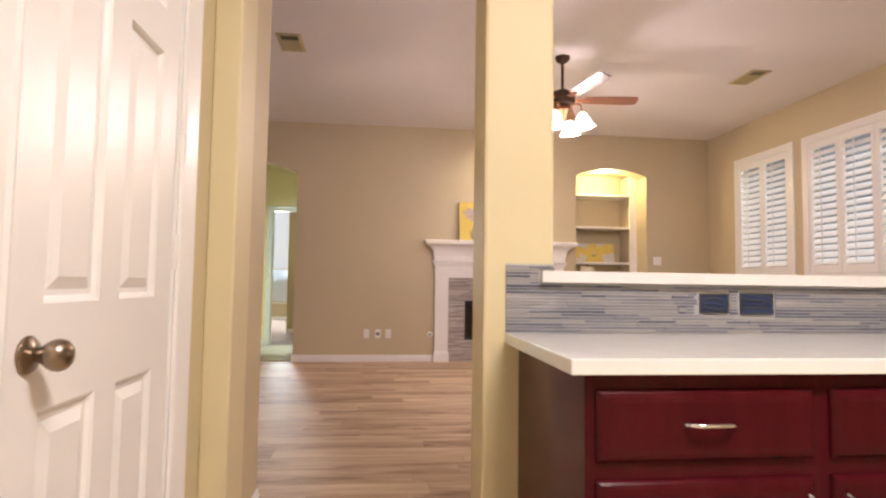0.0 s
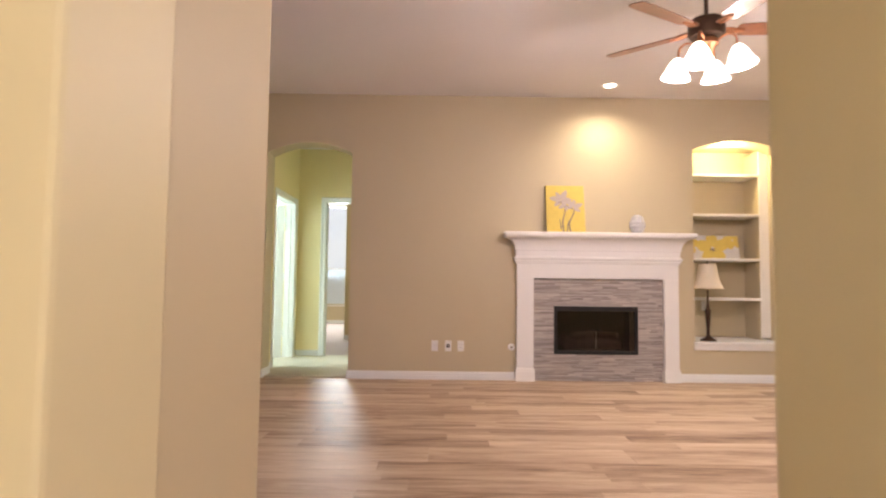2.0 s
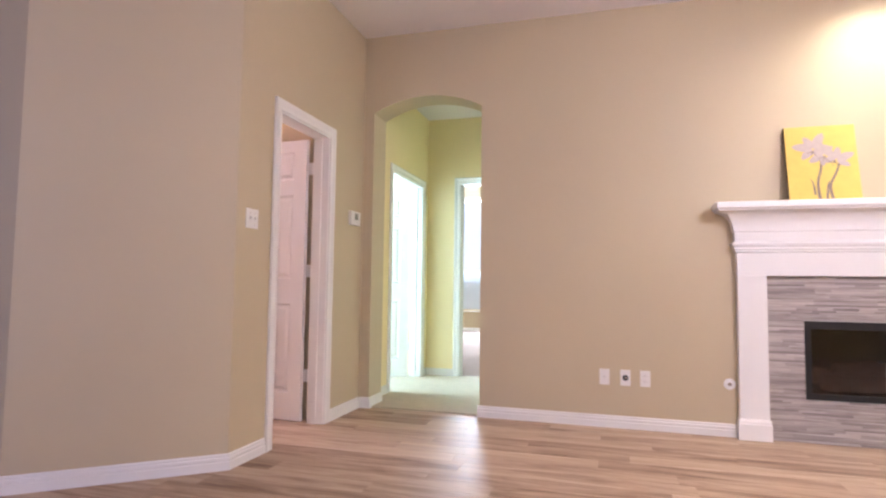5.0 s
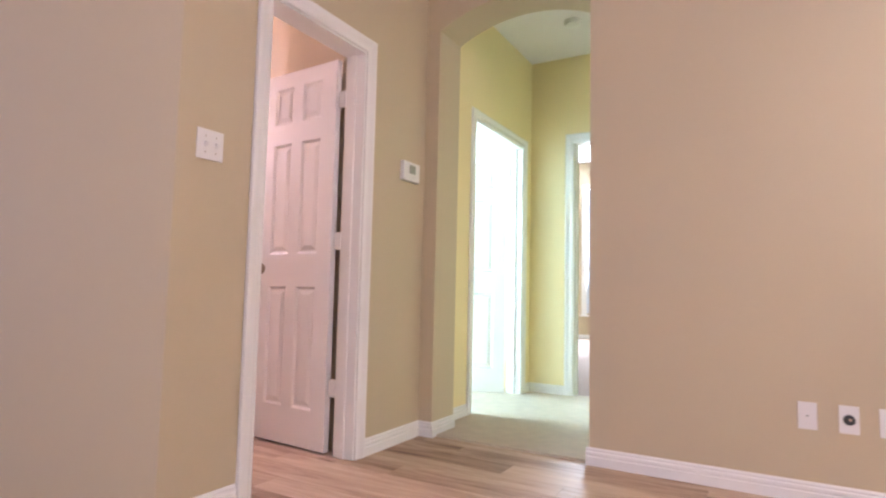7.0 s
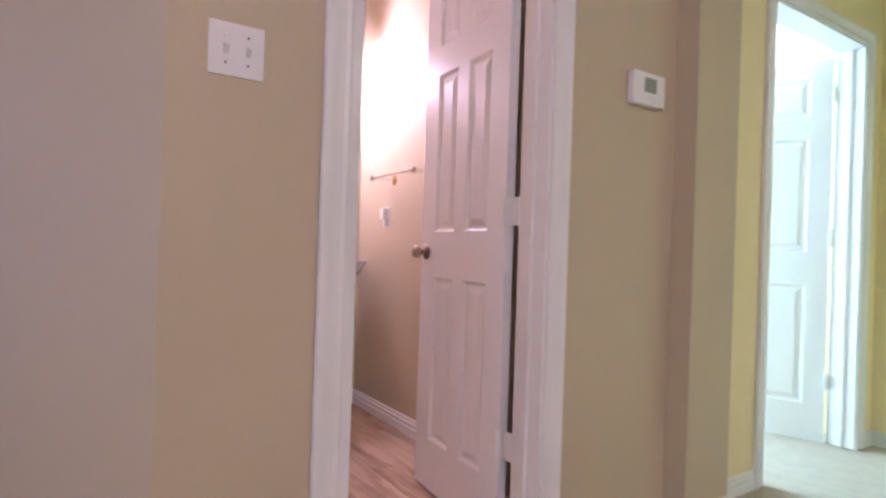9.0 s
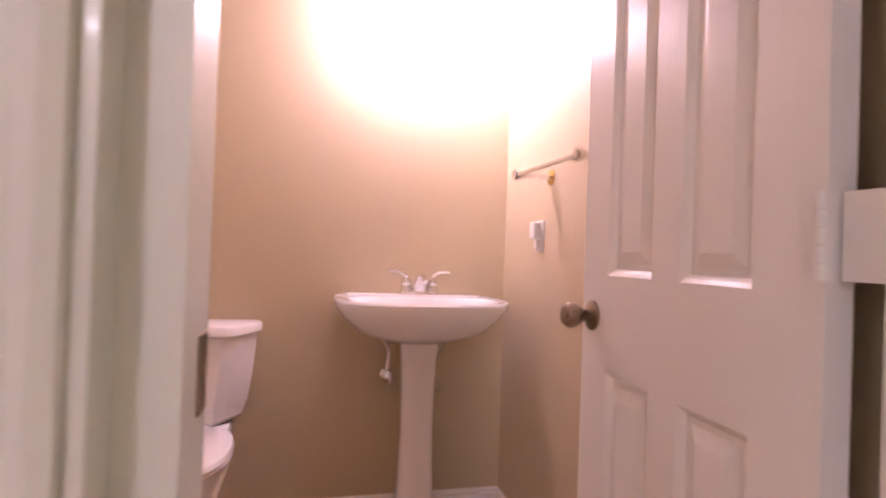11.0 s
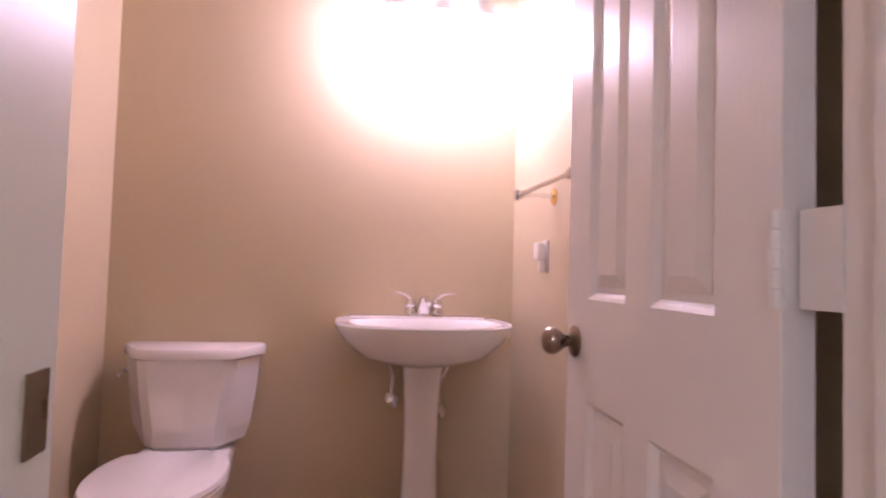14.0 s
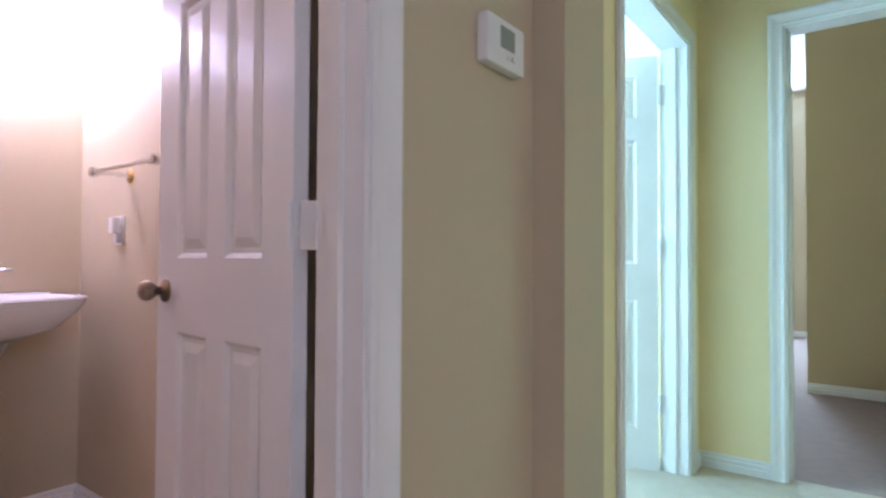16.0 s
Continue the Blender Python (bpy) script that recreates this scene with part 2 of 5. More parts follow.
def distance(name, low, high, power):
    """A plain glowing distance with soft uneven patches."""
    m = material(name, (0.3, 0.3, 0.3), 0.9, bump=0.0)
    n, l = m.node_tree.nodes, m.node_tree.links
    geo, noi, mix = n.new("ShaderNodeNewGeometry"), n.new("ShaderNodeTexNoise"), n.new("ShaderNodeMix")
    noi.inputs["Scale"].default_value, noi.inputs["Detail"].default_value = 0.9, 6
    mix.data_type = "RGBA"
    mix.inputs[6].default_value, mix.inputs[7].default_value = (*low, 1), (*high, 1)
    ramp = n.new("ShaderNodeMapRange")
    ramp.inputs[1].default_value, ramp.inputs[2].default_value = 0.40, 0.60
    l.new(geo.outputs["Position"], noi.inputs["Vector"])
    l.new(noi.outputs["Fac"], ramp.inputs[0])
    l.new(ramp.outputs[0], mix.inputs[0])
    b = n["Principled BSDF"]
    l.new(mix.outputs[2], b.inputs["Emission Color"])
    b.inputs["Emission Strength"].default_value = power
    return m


BACKD = distance("glowing_garden_sheet", (0.42, 0.52, 0.50), (0.85, 0.95, 1.0), 0.20)
BACKN = distance("glowing_sky_sheet", (0.84, 0.92, 1.0), (0.90, 0.96, 1.0), 0.80)


GLASS = bpy.data.materials.new("clear_glass")
GLASS.use_nodes = True
gb = GLASS.node_tree.nodes["Principled BSDF"]
gb.inputs["Transmission Weight"].default_value, gb.inputs["Roughness"].default_value, gb.inputs["IOR"].default_value = 1.0, 0.02, 1.45
SMOKED = bpy.data.materials.new("smoked_glass")
SMOKED.use_nodes = True
gb = SMOKED.node_tree.nodes["Principled BSDF"]
gb.inputs["Base Color"].default_value = (0.27, 0.21, 0.205, 1)
gb.inputs["Transmission Weight"].default_value, gb.inputs["Roughness"].default_value = 1.0, 0.03


# ---- mesh helpers ----
def box(bm, x0, y0, z0, x1, y1, z1, bevel=0.0):
    v = [bm.verts.new((x, y, z)) for x in (x0, x1) for y in (y0, y1) for z in (z0, z1)]
    f = [bm.faces.new([v[i] for i in q]) for q in ((0, 1, 3, 2), (4, 6, 7, 5), (0, 4, 5, 1), (2, 3, 7, 6), (0, 2, 6, 4), (1, 5, 7, 3))]
    if bevel:
        edges = list({e for g in f for e in g.edges})
        bmesh.ops.bevel(bm, geom=edges, offset=bevel, segments=2, affect="EDGES", profile=0.6)
    return bm


def boxes(*rows, bevel=0.0):
    bm = bmesh.new()
    for r in rows:
        box(bm, *r, bevel=bevel)
    return bm


def loft(rings, cap=True, closed=True, bm=None):
    """Skin from ring to ring; every ring has the same number of points."""
    bm = bm or bmesh.new()
    rows = [[bm.verts.new(p) for p in ring] for ring in rings]
    k = len(rows[0])
    for a, b in zip(rows, rows[1:]):
        for i in range(k if closed else k - 1):
            j = (i + 1) % k
            bm.faces.new((a[i], a[j], b[j], b[i]))
    if cap:
        bm.faces.new(rows[0][::-1])
        bm.faces.new(rows[-1])
    return bm


def circle(c, r, u, v, k=20):
    c, u, v = Vector(c), Vector(u), Vector(v)
    return [c + r * (math.cos(2 * math.pi * i / k) * u + math.sin(2 * math.pi * i / k) * v) for i in range(k)]


def lathe(profile, k=28, cap=True, bm=None):
    """Rows of (radius, height) turned round z."""
    return loft([circle((0, 0, z), max(r, 1e-4), (1, 0, 0), (0, 1, 0), k) for r, z in profile], cap, bm=bm)


def tube(points, radius, k=12, bm=None):
    """A bent pipe along the points; radius is a number or one for each point."""
    pts = [Vector(p) for p in points]
    radii = radius if isinstance(radius, (list, tuple)) else [radius] * len(pts)
    rings, u = [], None
    for i, p in enumerate(pts):
        d = (pts[min(i + 1, len(pts) - 1)] - pts[max(i - 1, 0)]).normalized()
        if u is None:
            u = d.orthogonal().normalized()
        u = (u - d * u.dot(d)).normalized()
        rings.append(circle(p, radii[i], u, d.cross(u), k))
    return loft(rings, bm=bm)


def bend(points, steps=6):
    """Smooth points through the given ones."""
    p = [Vector(q) for q in points]
    out = []
    for i in range(len(p) - 1):
        a, b, c, d = p[max(i - 1, 0)], p[i], p[i + 1], p[min(i + 2, len(p) - 1)]
        for s in range(steps):
            t = s / steps
            out.append(0.5 * ((2 * b) + (c - a) * t + (2 * a - 5 * b + 4 * c - d) * t * t + (3 * b - a - 3 * c + d) * t ** 3))
    return out + [p[-1]]


def oval(cx, cy, z, rx, ry, power=2.0, k=40):
    out = []
    for i in range(k):
        a = 2 * math.pi * i / k
        c, s = math.cos(a), math.sin(a)
        out.append((cx + rx * math.copysign(abs(c) ** (2 / power), c), cy + ry * math.copysign(abs(s) ** (2 / power), s), z))
    return out


def prism(bm, pts, axis, a, b):
    """A flat outline pushed from a to b along an axis; pts are the other two coordinates in order."""
    def at(p, v):
        q = list(p)
        q.insert(axis, v)
        return q
    r0, r1 = [bm.verts.new(at(p, a)) for p in pts], [bm.verts.new(at(p, b)) for p in pts]
    k = len(pts)
    for i in range(k):
        bm.faces.new((r0[i], r0[(i + 1) % k], r1[(i + 1) % k], r1[i]))
    bm.faces.new(r0[::-1])
    bm.faces.new(r1)
    return bm


def finish(bm, name, mat, smooth=False):
    bmesh.ops.recalc_face_normals(bm, faces=bm.faces)
    me = bpy.data.meshes.new(name)
    bm.to_mesh(me)
    bm.free()
    if smooth:
        me.polygons.foreach_set("use_smooth", [True] * len(me.polygons))
        me.set_sharp_from_angle(angle=radians(38))
    me.materials.append(mat)
    return me


def part(name, bm, mat, parent, label="", smooth=False, at=None):
    ob = new(name, finish(bm, name, mat, smooth))
    ob.parent = parent
    if at is not None:
        ob.matrix_basis = at
    return tagged(ob, label)


def thing(name, label, category, at=None, group="", kind=""):
    ob = new(name)
    ob.empty_display_size = 0.1
    if at is not None:
        ob.matrix_basis = at
    return tagged(ob, label, category, group, kind)


def structure(name, bm, mat, label=""):
    return tagged(new(name, finish(bm, name, mat)), label, kind="structure")


def arc(x0, x1, spring, rise, k=18):
    """Points of a flat arch from x1 back to x0."""
    half = (x1 - x0) / 2
    r = (half * half + rise * rise) / (2 * rise)
    mid, base = (x0 + x1) / 2, spring + rise - r
    top = math.asin(half / r)
    return [(mid + r * math.sin(top - 2 * top * i / k), base + r * math.cos(top - 2 * top * i / k)) for i in range(k + 1)]


# ---- large structure ----
DOORTOP = 2.10
ARX0, ARX1, NX0, NX1 = -1.72, -0.795, 2.948, 3.957
FBX0, FBX1, FBZ0, FBZ1 = 1.418, 2.325, 0.287, 0.80
FWB = FW + 0.26

bm = boxes((-1.94, FW, 0, ARX0, FWB, CEIL), (ARX1, FW, 0, FBX0, FWB, CEIL), (FBX0, FW, 0, FBX1, FWB, FBZ0), (FBX0, FW, FBZ1, FBX1, FWB, CEIL),
           (FBX1, FW, 0, NX0, FWB, CEIL), (NX0, FW, 0, NX1, FWB, 0.40), (NX1, FW, 0, XW + 0.15, FWB, CEIL))
prism(bm, [(ARX0, CEIL), (ARX1, CEIL)] + arc(ARX0, ARX1, 2.445, 0.12), 1, FW, FWB)
prism(bm, [(NX0, CEIL), (NX1, CEIL)] + arc(NX0, NX1, 2.54, 0.10), 1, FW, FWB)
structure("wall_north", bm, PAINT, "tan painted wall with an arched opening")
bm = boxes((NX0 - 0.1, FWB, 0.3, NX0, 8.16, 2.8), (NX1, FWB, 0.3, NX1 + 0.1, 8.16, 2.8), (NX0, 8.06, 0.3, NX1, 8.16, 2.8), (NX0, FWB, 0.3, NX1, 8.06, 0.40), (NX0, FWB, 2.66, NX1, 8.06, 2.8))
structure("wall_niche", bm, PAINT, "tan painted recess walls of the niche")
bm = boxes((FBX0 - 0.08, FWB, 0.2, FBX0, 7.95, 0.9), (FBX1, FWB, 0.2, FBX1 + 0.08, 7.95, 0.9), (FBX0, 7.87, 0.2, FBX1, 7.95, 0.9), (FBX0, FWB, 0.2, FBX1, 7.87, FBZ0), (FBX0, FWB, FBZ1, FBX1, 7.87, 0.9))
structure("wall_firebox", bm, SOOT, "sooty brick lining of the firebox")

# left wall with the bathroom door, then the slanted wall
BD0, BD1 = 6.138, 6.806
bm = boxes((-1.94, 5.74, 0, XL, BD0, CEIL), (-1.94, BD0, DOORTOP, XL, BD1, CEIL), (-1.94, BD1, 0, XL, FW, CEIL))
structure("wall_west", bm, PAINT, "tan painted wall with the bathroom door")
bm = prism(bmesh.new(), [(XL, 5.74), (-1.94, 5.74), (-2.57, 5.20), (-2.57, 5.09)], 2, 0, CEIL)
structure("wall_slanted", bm, PAINT, "tan painted wall set at a slant")
structure("wall_foyer_north", boxes((-4.0, 5.09, 0, -2.57, 5.20, CEIL)), PAINT, "tan painted wall")
structure("wall_west_far", boxes((-4.12, 2.5, 0, -4.0, 5.20, CEIL)), PAINT, "tan painted wall")

# kitchen side: wall with the closed door, its end pier, and the free pillar
KX, KD0, KD1 = -0.25, 0.795, 1.485
bm = boxes((KX - 0.12, -2.4, 0, KX, KD0, CEIL), (KX - 0.12, KD0, DOORTOP, KX, KD1, CEIL), (KX - 0.12, KD1, 0, KX, 1.96, CEIL))
box(bm, KX, 1.745, 0, -0.165, 1.96, CEIL, bevel=0.008)
structure("wall_kitchen_west", bm, YPAINT, "tan painted wall with a shallow pier")
structure("wall_living_return", boxes((KX - 0.12, 1.96, 0, KX, 2.625, CEIL)), PAINT, "tan painted wall end")
structure("wall_closet", boxes((KX - 0.9, -2.4, 0, KX - 0.8, 2.5, CEIL)), YPAINT, "tan painted wall")
structure("wall_living_south", boxes((-4.0, 2.5, 0, -3.3, 2.625, CEIL), (-1.3, 2.5, 0, KX - 0.12, 2.625, CEIL), (-3.3, 2.5, 0, -1.3, 2.625, 0.35), (-3.3, 2.5, 2.35, -1.3, 2.625, CEIL)), PAINT, "tan painted wall")
structure("wall_south", boxes((-1.2, -2.52, 0, XW + 0.15, -2.4, CEIL)), YPAINT, "tan painted kitchen wall")
bm = box(bmesh.new(), 0.623, 1.785, 0, 0.863, 2.005, CEIL, bevel=0.012)
structure("pillar", bm, YPAINT, "tan painted square pillar beside the bar")
structure("wall_half", boxes((0.863, 1.80, 0, 4.0, 1.92, 1.034)), YPAINT, "low painted wall under the bar top")

# window wall
WIN = [(5.80, 6.74), (3.82, 5.55)]
WZ0, WZ1 = 1.16, 2.61
rows = [(-2.52, 0, WIN[1][0], CEIL), (WIN[1][1], 0, WIN[0][0], CEIL), (WIN[0][1], 0, FWB, CEIL)]
bm = bmesh.new()
for y0, z0, y1, z1 in rows:
    box(bm, XW, y0, z0, XW + 0.15, y1, z1)
for y0, y1 in WIN:
    box(bm, XW, y0, 0, XW + 0.15, y1, WZ0)
    box(bm, XW, y0, WZ1, XW + 0.15, y1, CEIL)
structure("wall_east", bm, PAINT, "tan painted wall with two shuttered windows")

# floors and ceilings
HB = 9.18
structure("floor", boxes((-4.12, -2.52, -0.12, XW + 0.15, 7.44, -0.012)), GROUT, "wood-look plank floor")
structure("floor_hall", boxes((-1.94, 7.44, -0.12, -0.4, HB + 0.06, 0.012)), CARPET, "cream carpet in the hall")
structure("floor_side_room", boxes((-4.6, 7.25, -0.12, -1.94, 9.5, 0.012)), CARPET, "cream carpet in the side room")
structure("floor_bedroom", boxes((-5.2, HB + 0.06, -0.12, 2.0, 15.5, 0.011)), CARPET2, "taupe carpet in the bedroom")
structure("ceiling", boxes((-4.12, -2.52, CEIL, XW + 0.15, 8.16, CEIL + 0.1)), CEILP, "white textured ceiling")
structure("ceiling_hall", boxes((-1.94, FWB, 2.90, -0.4, HB, 3.1)), CEILP, "white ceiling of the hall")
structure("ceiling_side_room", boxes((-4.6, 7.25, 2.75, -1.95, 9.5, 2.85)), CEILP, "white ceiling of the side room")
structure("ceiling_bath", boxes((-3.9, 5.4, 2.78, -1.94, 7.2, 2.88)), CEILP, "white ceiling of the bathroom")
structure("ceiling_bedroom", boxes((-5.2, 9.22, 3.40, 2.0, 15.5, 3.5)), CEILP, "white ceiling of the bedroom")

# hall
H10, H11, H20, H21 = 8.07, 8.995, -1.43, -0.62
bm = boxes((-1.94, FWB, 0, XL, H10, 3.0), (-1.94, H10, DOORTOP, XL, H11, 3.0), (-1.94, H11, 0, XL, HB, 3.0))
structure("wall_hall_west", bm, HPAINT_LIT, "yellow painted hall wall with a door, lightened to look lit")
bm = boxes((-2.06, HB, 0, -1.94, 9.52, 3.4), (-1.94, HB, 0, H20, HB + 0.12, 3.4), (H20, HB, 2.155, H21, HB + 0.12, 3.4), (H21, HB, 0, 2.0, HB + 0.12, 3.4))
structure("wall_hall_north", bm, HPAINT_LIT, "yellow painted hall wall with a doorway, lightened to look lit")
structure("wall_hall_east", boxes((-0.5, FWB, 0, -0.4, HB, 3.0)), HPAINT_LIT, "yellow painted hall wall, lightened to look lit")
# side room behind the open hall door
bm = boxes((-4.6, 7.2, 0, -1.94, 7.3, 2.75), (-4.6, 9.4, 0, -1.94, 9.5, 2.75), (-4.6, 7.3, 0, -4.5, 7.4, 2.75), (-4.6, 8.5, 0, -4.5, 9.4, 2.75), (-4.6, 7.4, 0, -4.5, 8.5, 0.7), (-4.6, 7.4, 2.3, -4.5, 8.5, 2.75))
structure("wall_side_room", bm, SPAINT, "unseen side room walls, made white for the light they bounce")
# bedroom
BW0, BW1, BZ0, BZ1 = -3.05, -2.05, 0.49, 2.9
bm = boxes((-5.2, 9.5, 0, -5.1, 15.4, 3.42), (1.9, HB, 0, 2.0, 15.4, 3.42), (-5.2, 15.3, 0, BW0, 15.42, 3.42), (BW1, 15.3, 0, 2.0, 15.42, 3.42), (BW0, 15.3, 0, BW1, 15.42, BZ0), (BW0, 15.3, BZ1, BW1, 15.42, 3.42), (-5.2, 9.5, 0, -1.94, 9.56, 3.42))
structure("wall_bedroom", bm, PAINT, "tan painted bedroom walls")
structure("wall_bedroom_partition", boxes((-1.51, 11.42, 0, 1.9, 11.54, 3.41)), OLIVE, "olive painted partition wall")
# bathroom
BX, BYL, BYR = -3.80, 5.545, 7.095
# last block is unseen, added behind the open door to darken its hinge gap
for name, row in (("wall_bath_west", (BX - 0.1, BYL - 0.1, 0, BX, BYR + 0.1, 2.78)), ("wall_bath_south", (BX, BYL - 0.1, 0, -2.3, BYL, 2.78)),
                  ("wall_bath_north", (BX, BYR, 0, -2.48, BYR + 0.1, 2.78)), ("added_bath_shade_block", (-2.48, 6.874, 0, -1.94, BYR + 0.1, 2.78))):
    structure(name, boxes(row), PAINT, "tan painted bathroom wall; the block behind the door is added")

# outside; the backdrops are glowing sheets in place of a lit distance
structure("ground", boxes((5.1, -300, -0.4, 400, 300, -0.2)), GREENG, "lawn outside")
structure("ground_north", boxes((-300, 15.5, -0.4, 5.1, 400, -0.2)), GREENG, "lawn outside")
structure("backdrop", boxes((9.0, -8, -0.2, 9.1, 16, 7)), BACKD, "glowing sheet for the garden distance")
structure("backdrop_north", boxes((-8, 19.0, -0.2, 5.0, 19.1, 8)), BACKN, "glowing sheet for sky and distance")
# these two are unseen, added to glow behind windows out of view
structure("backdrop_south", boxes((-8, -2.1, -0.2, -1.3, -2.0, 8)), BACKD, "glowing sheet for sky and distance")
structure("backdrop_west", boxes((-9.1, 4, -0.2, -9.0, 13, 8)), BACKN, "glowing sheet for sky and distance")


# ---- trim ----
def baseboard(runs, h=0.088):
    """Moulded skirting along runs of (x0, y0, x1, y1) that face the way (nx, ny)."""
    prof = [(0, 0.001), (0.016, 0.001), (0.016, h * 0.50), (0.011, h * 0.54), (0.011, h * 0.60), (0.014, h * 0.64), (0.013, h * 0.76), (0.007, h * 0.80), (0.008, h * 0.90), (0.003, h), (0, h)]
    for x0, y0, x1, y1, nx, ny in runs:
        n = Vector((nx, ny, 0)).normalized()
        rings = [[Vector((px, py, z)) + n * o for o, z in prof] for px, py in ((x0, y0), (x1, y1))]
        structure("baseboard", loft(rings), TRIM, "white moulded baseboard")


baseboard([(ARX1 - 0.014, FW, 1.008, FW, 0, -1), (2.757, FW, XW, FW, 0, -1), (ARX0, FWB, ARX0, FW - 0.014, 1, 0), (ARX1, FWB, ARX1, FW, -1, 0), (XL, FW, ARX0 + 0.001, FW, 0, -1),
           (XL, BD1 + 0.068, XL, FW, 1, 0), (XL, 5.735, XL, BD0 - 0.068, 1, 0), (-2.576, 5.084, XL + 0.006, 5.746, 0.65, -0.76), (-4.0, 5.09, -2.564, 5.09, 0, -1), (KX, 1.60, KX, 1.745, 1, 0), (KX, 1.745, -0.151, 1.745, 0, -1),
           (-0.165, 1.746, -0.165, 1.974, 1, 0), (KX, 1.96, -0.166, 1.96, 0, 1), (KX, 1.96, KX, 2.639, 1, 0), (KX - 0.12, 2.625, KX + 0.001, 2.625, 0, 1),
           (XL, FWB, XL, H10 - 0.064, 1, 0), (XL, H11 + 0.064, XL, HB, 1, 0), (XL, HB, H20 - 0.064, HB, 0, -1), (BX, BYL, BX, BYR, 1, 0), (BX, BYR, -2.48, BYR, 0, -1), (-2.3, BYL, BX, BYL, 0, 1),
           (-1.51, 11.42, 1.9, 11.42, 0, -1), (-5.1, 15.3, 1.9, 15.3, 0, -1), (XW, 1.95, XW, FW, -1, 0)])


def casing(name, axis, face, out, a0, a1, width=0.068, top=DOORTOP, deep=0.12, label="white moulded door frame", rabbet=0.0):
    """Jamb and casing of a doorway in a wall across the axis (0: wall face at x = face); out is the room's side, +1 or -1."""
    ob = thing(name, label, "door frame", kind="structure")

    def put(bm_name, u0, v0, z0, u1, v1, z1, bev=0.0):
        b = box(bmesh.new(), *((u0, v0, z0, u1, v1, z1) if axis == 0 else (v0, u0, z0, v1, u1, z1)), bevel=bev)
        part(bm_name, b, TRIM, ob)
    back = face - out * deep
    lo, hi = min(back, face) - 0.002, max(back, face) + 0.002
    put("jamb", lo, a0 - 0.002, 0.001, hi, a0 + 0.016, top)
    put("jamb", lo, a1 - 0.016, 0.001, hi, a1 + 0.002, top)
    put("head_jamb", lo, a0 + 0.016, top - 0.016, hi, a1 - 0.016, top + 0.002)
    stop = face - out * deep * 0.56
    if rabbet:
        put("rabbet", lo, a0 + 0.016, 0.001, face - out * 0.035, a0 + 0.016 + rabbet, top - 0.016)
    put("door_stop", stop - 0.016, a0 + 0.016, 0.001, stop + 0.016, a0 + 0.027, top - 0.016)
    put("door_stop", stop - 0.016, a1 - 0.027, 0.001, stop + 0.016, a1 - 0.016, top - 0.016)
    for f, o in ((face, out), (back, -out)):
        prof = [(0.0, 0.003), (0.0, 0.011), (0.010, 0.014), (0.020, 0.011), (0.034, 0.013), (width - 0.016, 0.020), (width - 0.004, 0.020), (width, 0.016), (width, 0.003)]
        e0, e1, et = a0 + 0.006, a1 - 0.006, top - 0.006
        path = [(e0, 0.001, -1, 0), (e0, et, -1, 1), (e1, et, 1, 1), (e1, 0.001, 1, 0)]
        for (a, z, da, dz), (a2, z2, da2, dz2) in zip(path, path[1:]):
            rings = []
            for p, q, dp, dq in ((a, z, da, dz), (a2, z2, da2, dz2)):
                ring = []
                for w, d in prof:
                    along, high, depth = p + dp * w, q + dq * w, f + o * d
                    ring.append((depth, along, high) if axis == 0 else (along, depth, high))
                rings.append(ring)
            part("casing", loft(rings), TRIM, ob)
    return ob


casing("door_frame_bath", 0, XL, 1, BD0, BD1, width=0.072, rabbet=0.034)
casing("door_frame_kitchen", 0, KX, 1, KD0, KD1, width=0.095)
casing("door_frame_hall", 0, XL, 1, H10, H11)
casing("door_frame_bedroom", 1, HB, -1, H20, H21, top=2.155)


# ---- doors ----
def panel_bm(x0, z0, x1, z1, thick):
    """A raised panel, both faces, inside its opening."""
    bm = bmesh.new()
    rings = []
    for inset, y in ((0.0, 0.0), (0.006, 0.004), (0.012, 0.011), (0.022, 0.011), (0.044, 0.003)):
        rings.append([(x0 + inset, y, z0 + inset), (x1 - inset, y, z0 + inset), (x1 - inset, y, z1 - inset), (x0 + inset, y, z1 - inset)])
    loft([[Vector(p) for p in r] for r in rings], cap=False, bm=bm)
    bm.faces.new([bm.verts.new(p) for p in rings[-1]])
    loft([[Vector((x, thick - y, z)) for x, y, z in r] for r in rings], cap=False, bm=bm)
    bm.faces.new([bm.verts.new((x, thick - y, z)) for x, y, z in rings[-1]])
    bmesh.ops.remove_doubles(bm, verts=bm.verts, dist=1e-5)
    return bm


def knob_bm(side):
    """Round knob on a rosette, standing off the face towards -y for side -1."""
    prof = [(0.0, 0.0), (0.033, 0.0), (0.034, 0.004), (0.030, 0.009), (0.017, 0.012), (0.0125, 0.016), (0.0135, 0.024), (0.0175, 0.031), (0.0235, 0.039), (0.028, 0.049), (0.0285, 0.059), (0.0255, 0.068), (0.018, 0.075), (0.006, 0.079)]
    bm = lathe([(0.88 * a, 0.84 * b) for a, b in prof], 28)
    bmesh.ops.rotate(bm, verts=bm.verts, cent=(0, 0, 0), matrix=Matrix.Rotation(radians(90 if side < 0 else -90), 3, "X"))
    return bm


